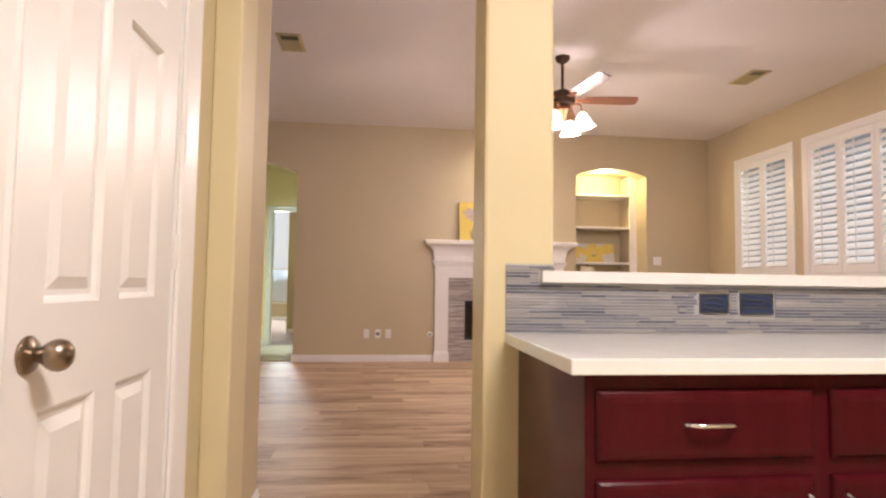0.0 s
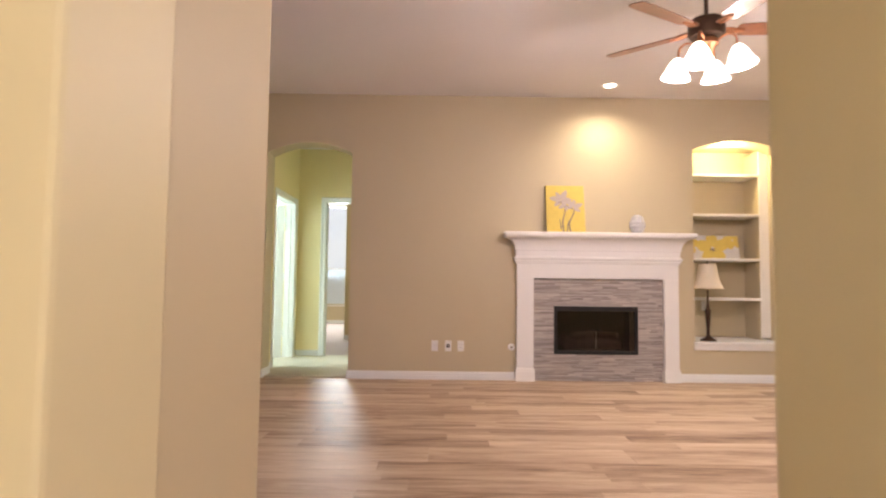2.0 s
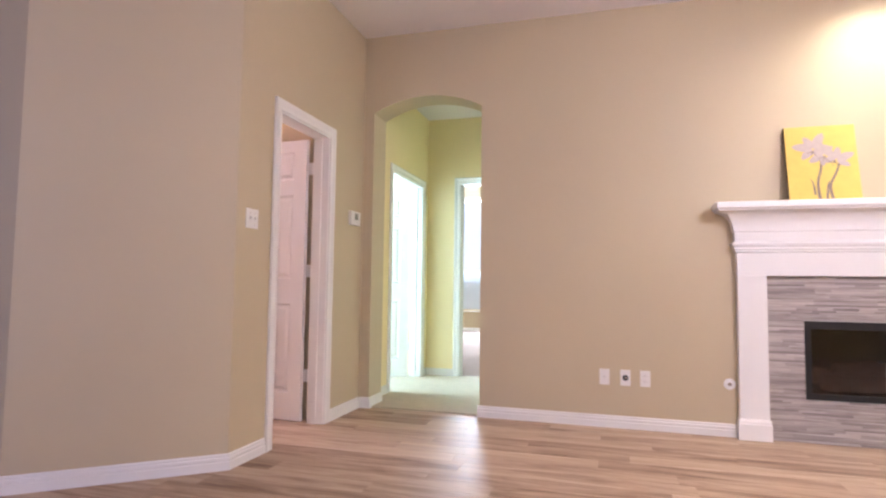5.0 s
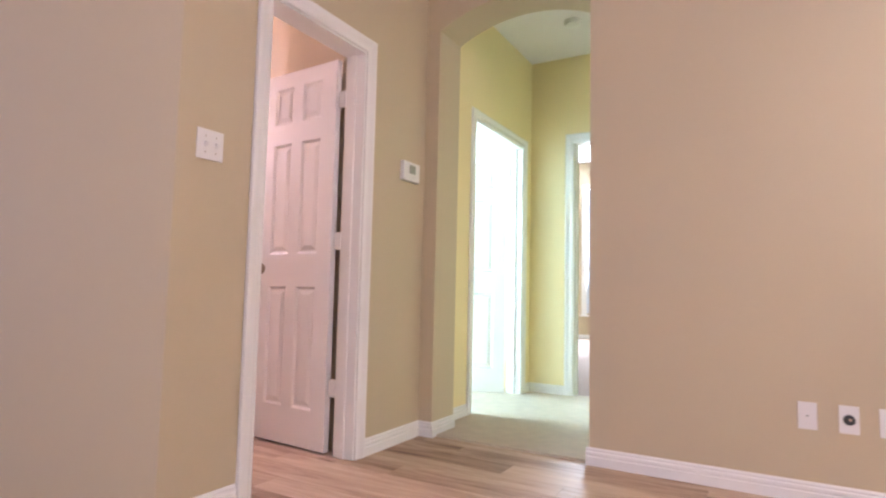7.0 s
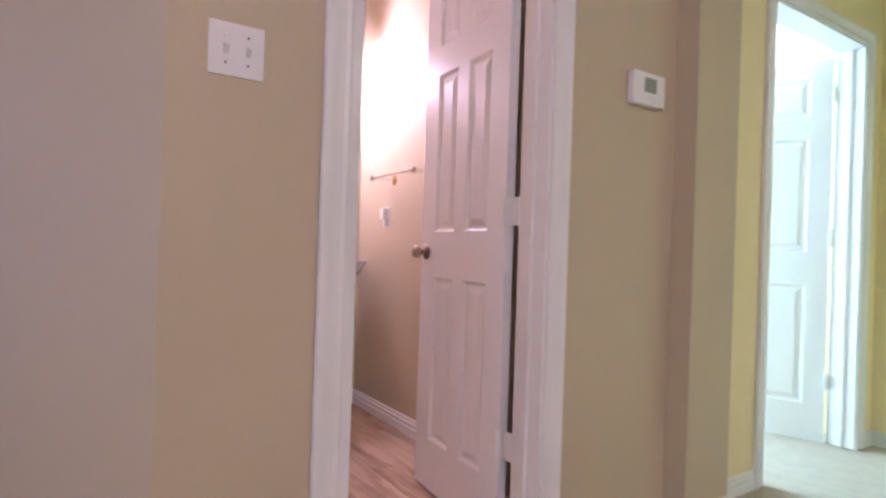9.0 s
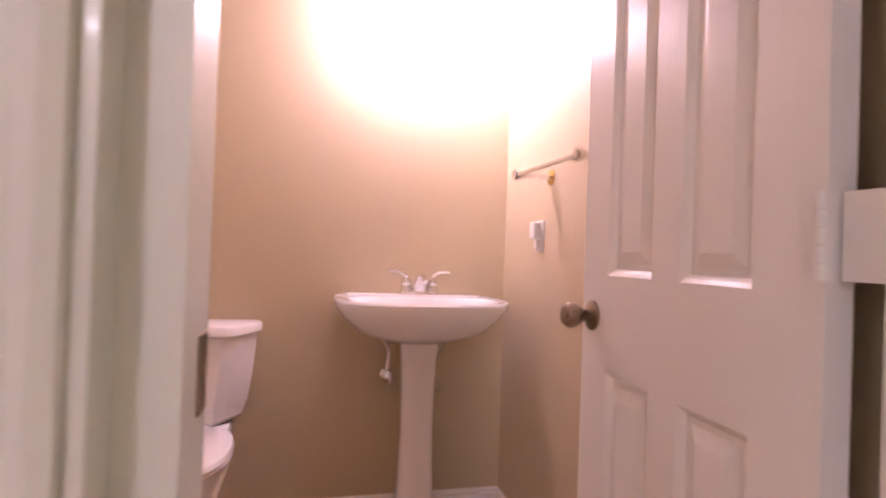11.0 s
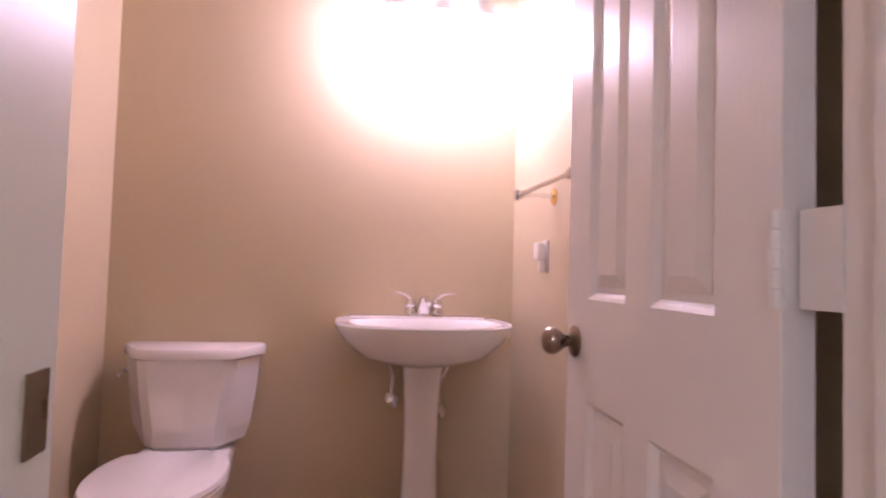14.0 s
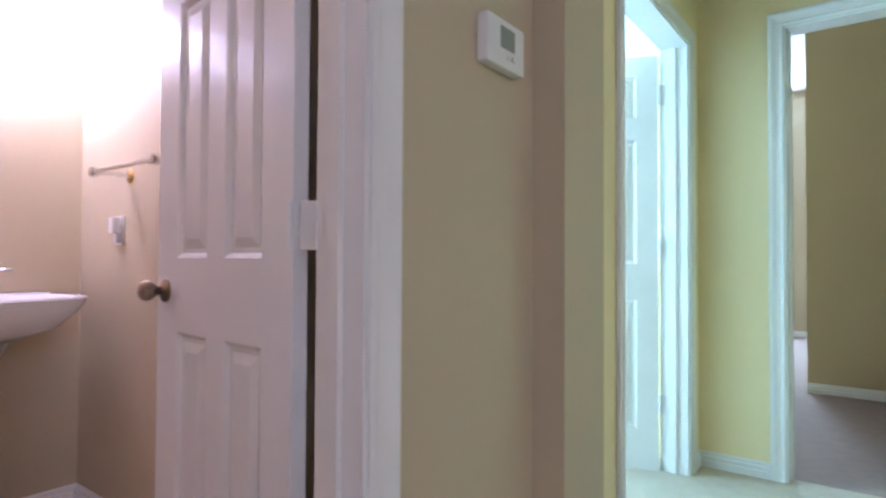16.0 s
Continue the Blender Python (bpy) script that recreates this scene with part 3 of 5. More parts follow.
def door_leaf(name, width, at, label, high=2.06, hinge_side=-1, st=0.102, mu=0.085, back=0.065, fall=1.0):
    """Six-panel door: hinge edge at x = 0, leaf along +x, faces at y = 0 and y = 0.035."""
    ob = thing(name, label, "door", at, kind="structure")
    T = 0.035
    zz = [(fall * a, fall * b) for a, b in ((0.205, 0.845), (1.022, 1.64), (1.752, 1.962))]
    pw = (width - 2 * st - mu) / 2
    rails = [0.012, *[z for p in zz for z in p], high]
    bm = boxes((0, 0, 0.012, st, T, high), (width - st, 0, 0.012, width, T, high))
    for a, b in zip(rails[::2], rails[1::2]):
        box(bm, st, 0, a, width - st, T, b)
    for a, b in zz:
        box(bm, st + pw, 0, a, st + pw + mu, T, b)
    part("leaf", bm, DOORP, ob)
    for a, b in zz:
        for x0 in (st, st + pw + mu):
            part("panel", panel_bm(x0, a, x0 + pw, b, T), DOORP, ob)
    for side, y in ((-1, 0.0), (1, T)):
        k = part("door_knob", knob_bm(side), PEWTER, ob, "round antique pewter knob", True, pose(width - back, y, 0.942 * fall))
    part("latch_plate", boxes((width - 0.001, 0.006, 0.90, width + 0.0015, 0.029, 0.96)), PEWTER, ob, "pewter latch plate")
    for z in (0.34, 1.10, 1.86):
        bm = boxes((-0.0015, 0.002, z - 0.046, 0.001, T - 0.002, z + 0.046))
        hy = -0.009 if hinge_side < 0 else T + 0.009
        for i in range(5):
            lathe([(0.006, z - 0.046 + i * 0.0186), (0.006, z - 0.046 + i * 0.0186 + 0.0172)], 12, bm=bm)
            bmesh.ops.translate(bm, verts=bm.verts[-24:], vec=(-0.004, hy, 0))
        part("hinge", bm, TRIM, ob, "painted hinge", True)
    return ob


# the bathroom door stands open into the bathroom, a little past square
leaf = door_leaf("door_1", 0.592, pose(-1.982, 6.811, 0, 0, 0, 176), "white six-panel bathroom door standing open", high=2.08, hinge_side=1, st=0.106, mu=0.078, back=0.046, fall=1.016)
for z in (0.34, 1.10, 1.86):
    structure("hinge_leaf", boxes((-1.976, 6.7875, z - 0.046, -1.930, 6.7895, z + 0.046)), TRIM)
door_leaf("door_2", 0.655, pose(KX - 0.039, 1.466, 0, 0, 0, -90), "white six-panel closet door, closed", hinge_side=1, fall=0.965)
door_leaf("door_3", 0.88, pose(-1.957, 8.995, 0, 0, 0, 203), "white six-panel hall door standing open", hinge_side=1)
bm = boxes((-1.920, BD0 + 0.0495, 0.960, -1.895, BD0 + 0.0520, 1.011))
structure("strike_plate", bm, PEWTER)


# ---- wall plates and small fixtures ----
def plate(name, label, category, at, gangs=1, what="outlet", w=None, h=0.114):
    """A wall plate: back on y = 0, front towards -y."""
    ob = thing(name, label, category, at)
    w = w or 0.07 + 0.046 * (gangs - 1)
    part("cover", box(bmesh.new(), -w / 2, -0.006, -h / 2, w / 2, 0, h / 2, bevel=0.0025), PLASTIC, ob)
    for g in range(gangs):
        x = (g - (gangs - 1) / 2) * 0.046
        if what == "switch":
            part("toggle", prism(bmesh.new(), [(-0.006, -0.011), (-0.020, 0.004), (-0.017, 0.009), (-0.006, 0.011)], 0, x - 0.005, x + 0.005), PLASTIC, ob)
            for z in (-0.03, 0.03):
                part("screw", lathe([(0.0032, 0), (0.0028, 0.0018)], 10), CHROME, ob, at=pose(x, -0.006, z, 90))
        elif what == "outlet":
            for z in (-0.02, 0.02):
                part("socket", prism(bmesh.new(), [(-0.016 + x, z - 0.008), (-0.010 + x, z - 0.014), (0.010 + x, z - 0.014), (0.016 + x, z - 0.008), (0.016 + x, z + 0.008), (0.010 + x, z + 0.014), (-0.010 + x, z + 0.014), (-0.016 + x, z + 0.008)], 1, -0.0085, -0.005), PLASTIC, ob)
                for s in (-0.006, 0.006):
                    part("slot", boxes((x + s - 0.001, -0.0092, z - 0.004, x + s + 0.001, -0.0080, z + 0.005)), DARKP, ob)
        elif what == "jack":
            part("grommet", lathe([(0.021, 0), (0.021, 0.004), (0.017, 0.006)], 24), DARKP, ob, "dark cable opening", at=pose(0, -0.006, 0, 90))
            part("socket", lathe([(0.006, 0), (0.006, 0.012)], 12), CHROME, ob, at=pose(0.003, -0.006, 0.002, 90))
        elif what == "blank":
            part("slot", boxes((-0.006, -0.0075, -0.002, 0.006, -0.0055, 0.002)), GREYP, ob)
    return ob


plate("light_switch", "white double toggle switch plate beside the bathroom door", "switch", pose(XL, 5.877, 1.378, 0, 0, 90), 2, "switch")
plate("wall_plate", "white wall plate above the baseboard", "wall plate", pose(0.135, FW, 0.36), what="blank")
plate("cable_plate", "white wall plate with a round cable opening", "wall plate", pose(0.280, FW, 0.36), what="jack")
plate("outlet", "white double outlet above the baseboard", "outlet", pose(0.415, FW, 0.36), what="outlet")
plate("wall_switch", "white double switch plate beside the niche", "switch", pose(4.108, FW, 1.375), 2, "switch")
ob = thing("gas_key_valve", "round white valve cover beside the fireplace", "valve", pose(0.962, FW, 0.355, 90))
part("cover", lathe([(0.038, 0), (0.038, 0.004), (0.030, 0.008), (0.012, 0.010)], 28), PLASTIC, ob, smooth=True)
part("key_hole", lathe([(0.012, 0.0101), (0.011, 0.016), (0.006, 0.016)], 16), PEWTER, ob, smooth=True)
ob = thing("thermostat", "white wall thermostat with a small grey display", "thermostat", pose(XL, 7.222, 1.536, 0, 0, 90))
part("case", box(bmesh.new(), -0.083, -0.030, -0.056, 0.083, 0, 0.056, bevel=0.006), PLASTIC, ob)
part("display", boxes((-0.028, -0.0315, -0.012, 0.034, -0.029, 0.038)), GREYP, ob, "grey display")
for x in (-0.002, 0.022):
    part("button", box(bmesh.new(), x, -0.033, -0.034, x + 0.014, -0.029, -0.022, bevel=0.0015), PLASTIC, ob)
ob = thing("smoke_detector", "round white smoke detector on the hall ceiling", "smoke detector", pose(-1.245, 8.55, 2.9, 180))
part("base", lathe([(0.068, 0), (0.068, 0.012), (0.060, 0.014)], 28), PLASTIC, ob, smooth=True)
part("cap", lathe([(0.060, 0.0142), (0.055, 0.030), (0.035, 0.036), (0.01, 0.037)], 28), PLASTIC, ob, smooth=True)


def ceiling_vent(at, w, h):
    ob = thing("ceiling_vent", "beige metal air vent in the ceiling", "vent", at, group="ceiling vents")
    # dark sheet coloured in for the shade of the duct behind the slats
    part("backing", boxes((-w / 2 + 0.02, -h / 2 + 0.02, -0.003, w / 2 - 0.02, h / 2 - 0.02, -0.001)), DARKP, ob)
    bm = boxes((-w / 2, -h / 2, -0.010, -w / 2 + 0.03, h / 2, -0.001), (w / 2 - 0.03, -h / 2, -0.010, w / 2, h / 2, -0.001), (-w / 2 + 0.03, -h / 2, -0.010, w / 2 - 0.03, -h / 2 + 0.03, -0.001), (-w / 2 + 0.03, h / 2 - 0.03, -0.010, w / 2 - 0.03, h / 2, -0.001))
    part("frame", bm, VENT, ob)
    k = int((h - 0.06) / 0.030)
    for i in range(k):
        y = -h / 2 + 0.04 + i * 0.030
        if i < 0.26 * k:
            bm = prism(bmesh.new(), [(y + 0.011, -0.004), (y, -0.013), (y + 0.002, -0.013), (y + 0.013, -0.004)], 0, -w / 2 + 0.03, w / 2 - 0.03)
            part("slat", bm, VENT, ob)
            continue
        bm = prism(bmesh.new(), [(y, -0.004), (y + 0.011, -0.013), (y + 0.013, -0.013), (y + 0.002, -0.004)], 0, -w / 2 + 0.03, w / 2 - 0.03)
        part("slat", bm, VENT, ob)
    return ob


ceiling_vent(pose(-0.52, 4.88, CEIL), 0.21, 0.36)
ceiling_vent(pose(3.88, 5.06, CEIL), 0.20, 0.38)

ob = thing("recessed_light", "lit recessed ceiling light above the mantel", "ceiling light", pose(1.925, 7.01, CEIL, 180))
part("trim_ring", lathe([(0.088, 0), (0.088, 0.006), (0.070, 0.009), (0.062, 0.004)], 32, cap=False), TRIM, ob, smooth=True)
part("bulb_face", lathe([(0.060, -0.001), (0.050, 0.004), (0.02, 0.007)], 28), GLOWCAN, ob, "glowing bulb face", True)
ob = thing("kitchen_ceiling_light", "lit rectangular kitchen ceiling light", "ceiling light", pose(1.3, -0.4, CEIL))
part("frame", boxes((-0.62, -0.32, -0.05, 0.62, -0.29, -0.001), (-0.62, 0.29, -0.05, 0.62, 0.32, -0.001), (-0.62, -0.29, -0.05, -0.59, 0.29, -0.001), (0.59, -0.29, -0.05, 0.62, 0.29, -0.001)), TRIM, ob)
part("diffuser", boxes((-0.59, -0.29, -0.035, 0.59, 0.29, -0.03)), GLOWKIT, ob, "glowing white diffuser")


# ---- fireplace ----
ob = thing("fireplace_mantel", "white moulded wooden fireplace mantel against the tan wall", "mantel")
LG = 0.062


def mantel_rings(rows, x0, x1):
    """Courses of (out, z): the moulding runs round the front and both ends."""
    return [[(x0 - o, FW - 0.001, z), (x0 - o, FW - LG - o, z), (x1 + o, FW - LG - o, z), (x1 + o, FW - 0.001, z)] for o, z in rows]


for x0, x1 in ((1.012, 1.192), (2.602, 2.755)):
    part("leg", box(bmesh.new(), x0, FW - LG, 0.142, x1, FW - 0.001, 1.10, bevel=0.003), TRIM, ob)
    rings = [[(x0 - o, FW - 0.001, z), (x0 - o, FW - LG - o, z), (x1 + o, FW - LG - o, z), (x1 + o, FW - 0.001, z)] for o, z in ((0.012, 0.001), (0.012, 0.105), (0.009, 0.112), (0.009, 0.125), (0.002, 0.142))]
    part("plinth", loft(rings), TRIM, ob)
part("frieze", boxes((1.012, FW - LG, 1.10, 2.755, FW - 0.001, 1.255)), TRIM, ob)
part("lower_moulding", loft(mantel_rings([(0.001, 1.2555), (0.012, 1.262), (0.012, 1.272), (0.024, 1.280), (0.022, 1.292), (0.034, 1.306), (0.034, 1.318), (0.020, 1.330), (0.015, 1.34)], 1.012, 2.755)), TRIM, ob)
part("fascia", loft(mantel_rings([(0.015, 1.3405), (0.016, 1.395), (0.024, 1.40), (0.024, 1.408)], 1.012, 2.755)), TRIM, ob)
cove = [(0.024 + 0.105 * (1 - math.cos(radians(90 * i / 10))), 1.4085 + 0.125 * math.sin(radians(90 * i / 10))) for i in range(11)]
part("crown", loft(mantel_rings(cove + [(0.131, 1.545)], 1.012, 2.755)), TRIM, ob, smooth=True)
part("shelf", box(bmesh.new(), 0.866, FW - 0.212, 1.5455, 2.901, FW - 0.001, 1.590, bevel=0.008), TRIM, ob)

ob = thing("fireplace_surround", "grey strip-stone surround around a black firebox", "fireplace")
part("backing", boxes((1.192, FW - 0.010, 0.001, FBX0, FW - 0.001, 1.099), (FBX1, FW - 0.010, 0.001, 2.602, FW - 0.001, 1.099), (FBX0, FW - 0.010, 0.001, FBX1, FW - 0.001, FBZ0), (FBX0, FW - 0.010, FBZ1, FBX1, FW - 0.001, 1.099)), GROUT, ob)
rnd = random.Random(5)
verts, faces = [], []


def strip(x0, z0, x1, z1, y):
    k = len(verts)
    verts.extend([(x0, FW - 0.009, z0), (x1, FW - 0.009, z0), (x1, FW - 0.009, z1), (x0, FW - 0.009, z1), (x0, y, z0), (x1, y, z0), (x1, y, z1), (x0, y, z1)])
    faces.extend([(k + 4, k + 5, k + 6, k + 7), (k, k + 1, k + 5, k + 4), (k + 2, k + 3, k + 7, k + 6), (k + 1, k + 2, k + 6, k + 5), (k + 3, k, k + 4, k + 7)])


z = 0.003
while z < 1.09:
    high = rnd.choice((0.009, 0.012, 0.015, 0.019))
    z1 = min(z + high, 1.099)
    spans = [(1.193, 2.601)] if z1 < FBZ0 or z > FBZ1 else [(1.193, FBX0), (FBX1, 2.601)]
    for a, b in spans:
        x = a
        while x < b - 0.01:
            x1 = min(b, x + rnd.uniform(0.07, 0.30))
            if b - x1 < 0.04:
                x1 = b
            strip(x + 0.0006, z, x1 - 0.0006, z1 - 0.0012, FW - rnd.uniform(0.013, 0.019))
            x = x1
    z = z1
me = bpy.data.meshes.new("stone_strip_facing")
me.from_pydata(verts, [], faces)
me.materials.append(SLATE)
o = new("stone_strip_facing", me)
o.parent = ob
tagged(o, "grey stacked stone strips", kind="stuff")

ob = thing("firebox_doors", "black metal fireplace doors with smoked glass", "fireplace doors")
y0, y1 = FW - 0.026, FW - 0.004
part("frame", boxes((FBX0, y0, FBZ0, FBX0 + 0.035, y1, FBZ1), (FBX1 - 0.035, y0, FBZ0, FBX1, y1, FBZ1), (FBX0 + 0.035, y0, FBZ0, FBX1 - 0.035, y1, FBZ0 + 0.04), (FBX0 + 0.035, y0, FBZ1 - 0.05, FBX1 - 0.035, y1, FBZ1)), BLACK, ob)
mid = (FBX0 + FBX1) / 2
for a, b in ((FBX0 + 0.036, mid - 0.003), (mid + 0.003, FBX1 - 0.036)):
    d = part("glass_door", boxes((a, y0 + 0.008, FBZ0 + 0.041, b, y0 + 0.013, FBZ1 - 0.051)), SMOKED, ob, "smoked glass pane")
    part("handle", lathe([(0.010, 0), (0.011, 0.012), (0.004, 0.018)], 16), BLACK, d, at=pose(mid + (0.03 if a > mid - 0.1 else -0.03), y0 + 0.008, 0.55, 90))
ob = thing("fire_logs", "dark ceramic logs on a grate in the firebox", "logs")
for k, (x, y, z, ln, r, turn) in enumerate(((1.89, 7.62, 0.37, 0.62, 0.052, 4), (1.86, 7.72, 0.40, 0.56, 0.058, -6), (1.80, 7.66, 0.475, 0.34, 0.042, 32), (2.03, 7.66, 0.475, 0.32, 0.038, -38))):
    rg = random.Random(k)
    pts = [(ln * (i / 8 - 0.5), rg.uniform(-0.008, 0.008), rg.uniform(-0.008, 0.008)) for i in range(9)]
    part("log", tube(pts, [r * rg.uniform(0.8, 1.1) for _ in pts], 12), LOG, ob, smooth=True, at=pose(x, y, z, 0, 0, turn))
bm = bmesh.new()
for i in range(7):
    tube([(1.62 + i * 0.09, 7.54, 0.31), (1.62 + i * 0.09, 7.80, 0.31)], 0.008, 8, bm=bm)
tube([(1.60, 7.56, 0.296), (2.18, 7.56, 0.296)], 0.008, 8, bm=bm)
tube([(1.60, 7.78, 0.296), (2.18, 7.78, 0.296)], 0.008, 8, bm=bm)
part("grate", bm, BLACK, ob)


# ---- pictures and ornaments ----
def blob(points, z, bm, thick=0.0015):
    """A flat painted shape, smooth outline, on the picture plane x-z at depth y = z."""
    out = bend([Vector((x, 0, y)) for x, y in points + points[:1]], 4)[:-1]
    r0, r1 = [bm.verts.new((p.x, z, p.z)) for p in out], [bm.verts.new((p.x, z - thick, p.z)) for p in out]
    for i in range(len(out)):
        j = (i + 1) % len(out)
        bm.faces.new((r0[i], r0[j], r1[j], r1[i]))
    bm.faces.new(r1)


def stroke(bm, pts, w0, w1, y):
    """A tapered brush stroke on the picture plane."""
    p = bend([Vector((a, 0, b)) for a, b in pts], 6)
    rows = []
    for i, q in enumerate(p):
        d = (p[min(i + 1, len(p) - 1)] - p[max(i - 1, 0)]).normalized()
        s = Vector((-d.z, 0, d.x)) * (w0 + (w1 - w0) * i / (len(p) - 1)) / 2
        rows.append([bm.verts.new((v.x, y, v.z)) for v in (q + s, q - s)])
    for a, b in zip(rows, rows[1:]):
        bm.faces.new((a[0], a[1], b[1], b[0]))


W, H = 0.415, 0.53
ob = thing("flower_painting", "yellow canvas painting of pale lilies leaning on the wall", "painting", pose(1.530, FW - 0.128, 1.5912, -11.0))
part("canvas", box(bmesh.new(), -W / 2, 0, 0, W / 2, 0.030, H, bevel=0.003), CANVAS, ob, "yellow painted canvas")
part("canvas_edge", boxes((-W / 2 - 0.0012, 0.003, 0.003, -W / 2 + 0.001, 0.029, H - 0.003)), EDGE, ob, "dark canvas side")
bm = bmesh.new()
stroke(bm, [(-0.03, 0.005), (-0.035, 0.12), (-0.01, 0.22), (-0.005, 0.32)], 0.019, 0.011, -0.0012)
stroke(bm, [(0.045, 0.005), (0.035, 0.10), (0.075, 0.19), (0.105, 0.27)], 0.020, 0.011, -0.0012)
stroke(bm, [(0.01, 0.0), (0.02, 0.09), (0.03, 0.13)], 0.016, 0.006, -0.0010)
stroke(bm, [(-0.055, 0.04), (-0.06, 0.11), (-0.075, 0.15)], 0.016, 0.004, -0.0010)
part("stems", bm, STEM, ob, "grey-brown painted stems")
bm = bmesh.new()
for cx, cz, size, turn in ((-0.045, 0.365, 1.2, 20), (0.085, 0.285, 1.05, -20), (0.012, 0.32, 0.95, 60)):
    for k, a in enumerate((100, 150, 205, 40, -15)):
        r = radians(a + turn)
        c, s, L = math.cos(r), math.sin(r), size * (0.105 if k % 2 else 0.085)
        q = [(cx + c * L * u - s * L * v, cz + s * L * u + c * L * v) for u, v in ((0, -0.06), (0.35, -0.24), (0.75, -0.18), (1, 0.02), (0.7, 0.2), (0.3, 0.2))]
        blob(q, -0.0012 - 0.0006 * k, bm, 0.0005)
part("petals", bm, PETAL, ob, "pale pink painted petals")
bm = bmesh.new()
for cx, cz in ((-0.045, 0.345), (0.075, 0.275), (0.02, 0.305)):
    for a in (200, 250, 300):
        c, s = math.cos(radians(a)), math.sin(radians(a))
        stroke(bm, [(cx, cz), (cx + 0.02 * c - 0.004, cz + 0.02 * s), (cx + 0.045 * c, cz + 0.045 * s)], 0.007, 0.002, -0.0052)
part("petal_shadows", bm, STEM, ob)

GLAZE = material("pale_grey_ceramic", (0.54, 0.54, 0.57), 0.25, vary=0.18, scale=35, fine=90, bump=0.15, coat=0.3)
ob = thing("vase", "small faceted pale grey vase on the mantel", "vase", pose(2.30, FW - 0.10, 1.5905))
bm = loft([circle((0, 0, z), r, (math.cos(t), math.sin(t), 0), (-math.sin(t), math.cos(t), 0), 9) for r, z, t in ((0.040, 0, 0), (0.062, 0.018, 0.2), (0.085, 0.075, 0.5), (0.083, 0.115, 0.7), (0.060, 0.175, 0.95), (0.034, 0.20, 1.1), (0.030, 0.19, 1.1))])
part("body", bm, GLAZE, ob)
part("mouth", lathe([(0.027, 0.1905), (0.02, 0.150)], 16, cap=False), DARKP, ob)


# ---- niche shelves ----
SY = 7.712
ob = thing("niche_bookcase", "white painted bookcase built into the arched niche", "bookcase")
part("face_stile", boxes((3.852, SY, 0.452, NX1 - 0.001, SY + 0.02, 2.60)), TRIM, ob)
part("face_stile", boxes((NX0 + 0.001, SY, 0.452, NX0 + 0.06, SY + 0.02, 2.60)), TRIM, ob)
part("side_panel", boxes((3.853, SY + 0.02, 0.42, 3.87, 8.058, 2.60)), PAINT, ob, "painted side panel")
for z in (2.300, 1.838, 1.326, 0.873):
    part("shelf", box(bmesh.new(), NX0 + 0.061, SY - 0.006, z, 3.851, 8.057, z + 0.030, bevel=0.004), TRIM, ob, "white shelf")
ob = thing("niche_sill", "white moulded sill at the foot of the niche", "sill", kind="structure")
part("board", boxes((NX0 + 0.001, FW, 0.401, NX1 - 0.001, 8.055, 0.432)), TRIM, ob)
part("nosing", box(bmesh.new(), NX0 - 0.012, FW - 0.045, 0.402, NX1 + 0.022, FW - 0.0005, 0.434, bevel=0.008), TRIM, ob)
part("apron", box(bmesh.new(), NX0 - 0.008, FW - 0.024, 0.345, NX1 + 0.018, FW - 0.0005, 0.4015, bevel=0.006), TRIM, ob)

ob = thing("niche_picture", "pale canvas with yellow blossoms leaning in the niche", "painting", pose(3.335, 7.80, 1.3565, -9))
W, H = 0.66, 0.275
part("canvas", box(bmesh.new(), -W / 2, 0, 0, W / 2, 0.028, H, bevel=0.003), PALEPIC, ob, "pale grey canvas")
part("canvas_edge", boxes((W / 2 - 0.001, 0.003, 0.003, W / 2 + 0.0012, 0.027, H - 0.003)), EDGE, ob)
bm = bmesh.new()
for cx, cz, L in ((0.02, 0.12, 0.20), (-0.26, 0.17, 0.13), (0.26, 0.22, 0.12)):
    for k in range(5):
        r = radians(72 * k + 20 + 40 * cx)
        c, s = math.cos(r), math.sin(r)
        q = [(max(-W / 2 + 0.004, min(W / 2 - 0.004, cx + c * L * u - s * L * v)), max(0.004, min(H - 0.004, cz + s * L * u + c * L * v))) for u, v in ((0.05, -0.05), (0.4, -0.34), (0.85, -0.25), (0.95, 0.08), (0.7, 0.33), (0.3, 0.26))]
        blob(q, -0.0008 - 0.0007 * k, bm, 0.0005)
part("blossoms", bm, CANVAS, ob, "yellow painted blossoms")
bm = bmesh.new()
for k in range(9):
    a = radians(40 * k)
    stroke(bm, [(0.02, 0.10), (0.02 + 0.02 * math.cos(a), 0.10 + 0.014 * math.sin(a)), (0.02 + 0.045 * math.cos(a), 0.10 + 0.034 * math.sin(a))], 0.008, 0.003, -0.0060)
part("stamens", bm, STEM, ob)

ob = thing("table_lamp", "bronze table lamp with a cream bell shade on the niche sill", "lamp", pose(3.155, 7.535, 0.4345))
bm = loft([oval(0, 0, z, r, r, 4.0, 24) for r, z in ((0.072, 0), (0.072, 0.010), (0.060, 0.020), (0.040, 0.032), (0.026, 0.050))])
part("foot", bm, BRONZE, ob, smooth=True)
part("stem", lathe([(0.024, 0.050), (0.016, 0.070), (0.021, 0.085), (0.017, 0.12), (0.026, 0.26), (0.032, 0.33), (0.030, 0.345), (0.018, 0.36), (0.022, 0.38), (0.014, 0.40), (0.010, 0.47), (0.010, 0.56)], 20), BRONZE, ob, smooth=True)
prof = [(0.168, 0.575), (0.150, 0.605), (0.126, 0.66), (0.108, 0.73), (0.097, 0.80), (0.092, 0.845)]
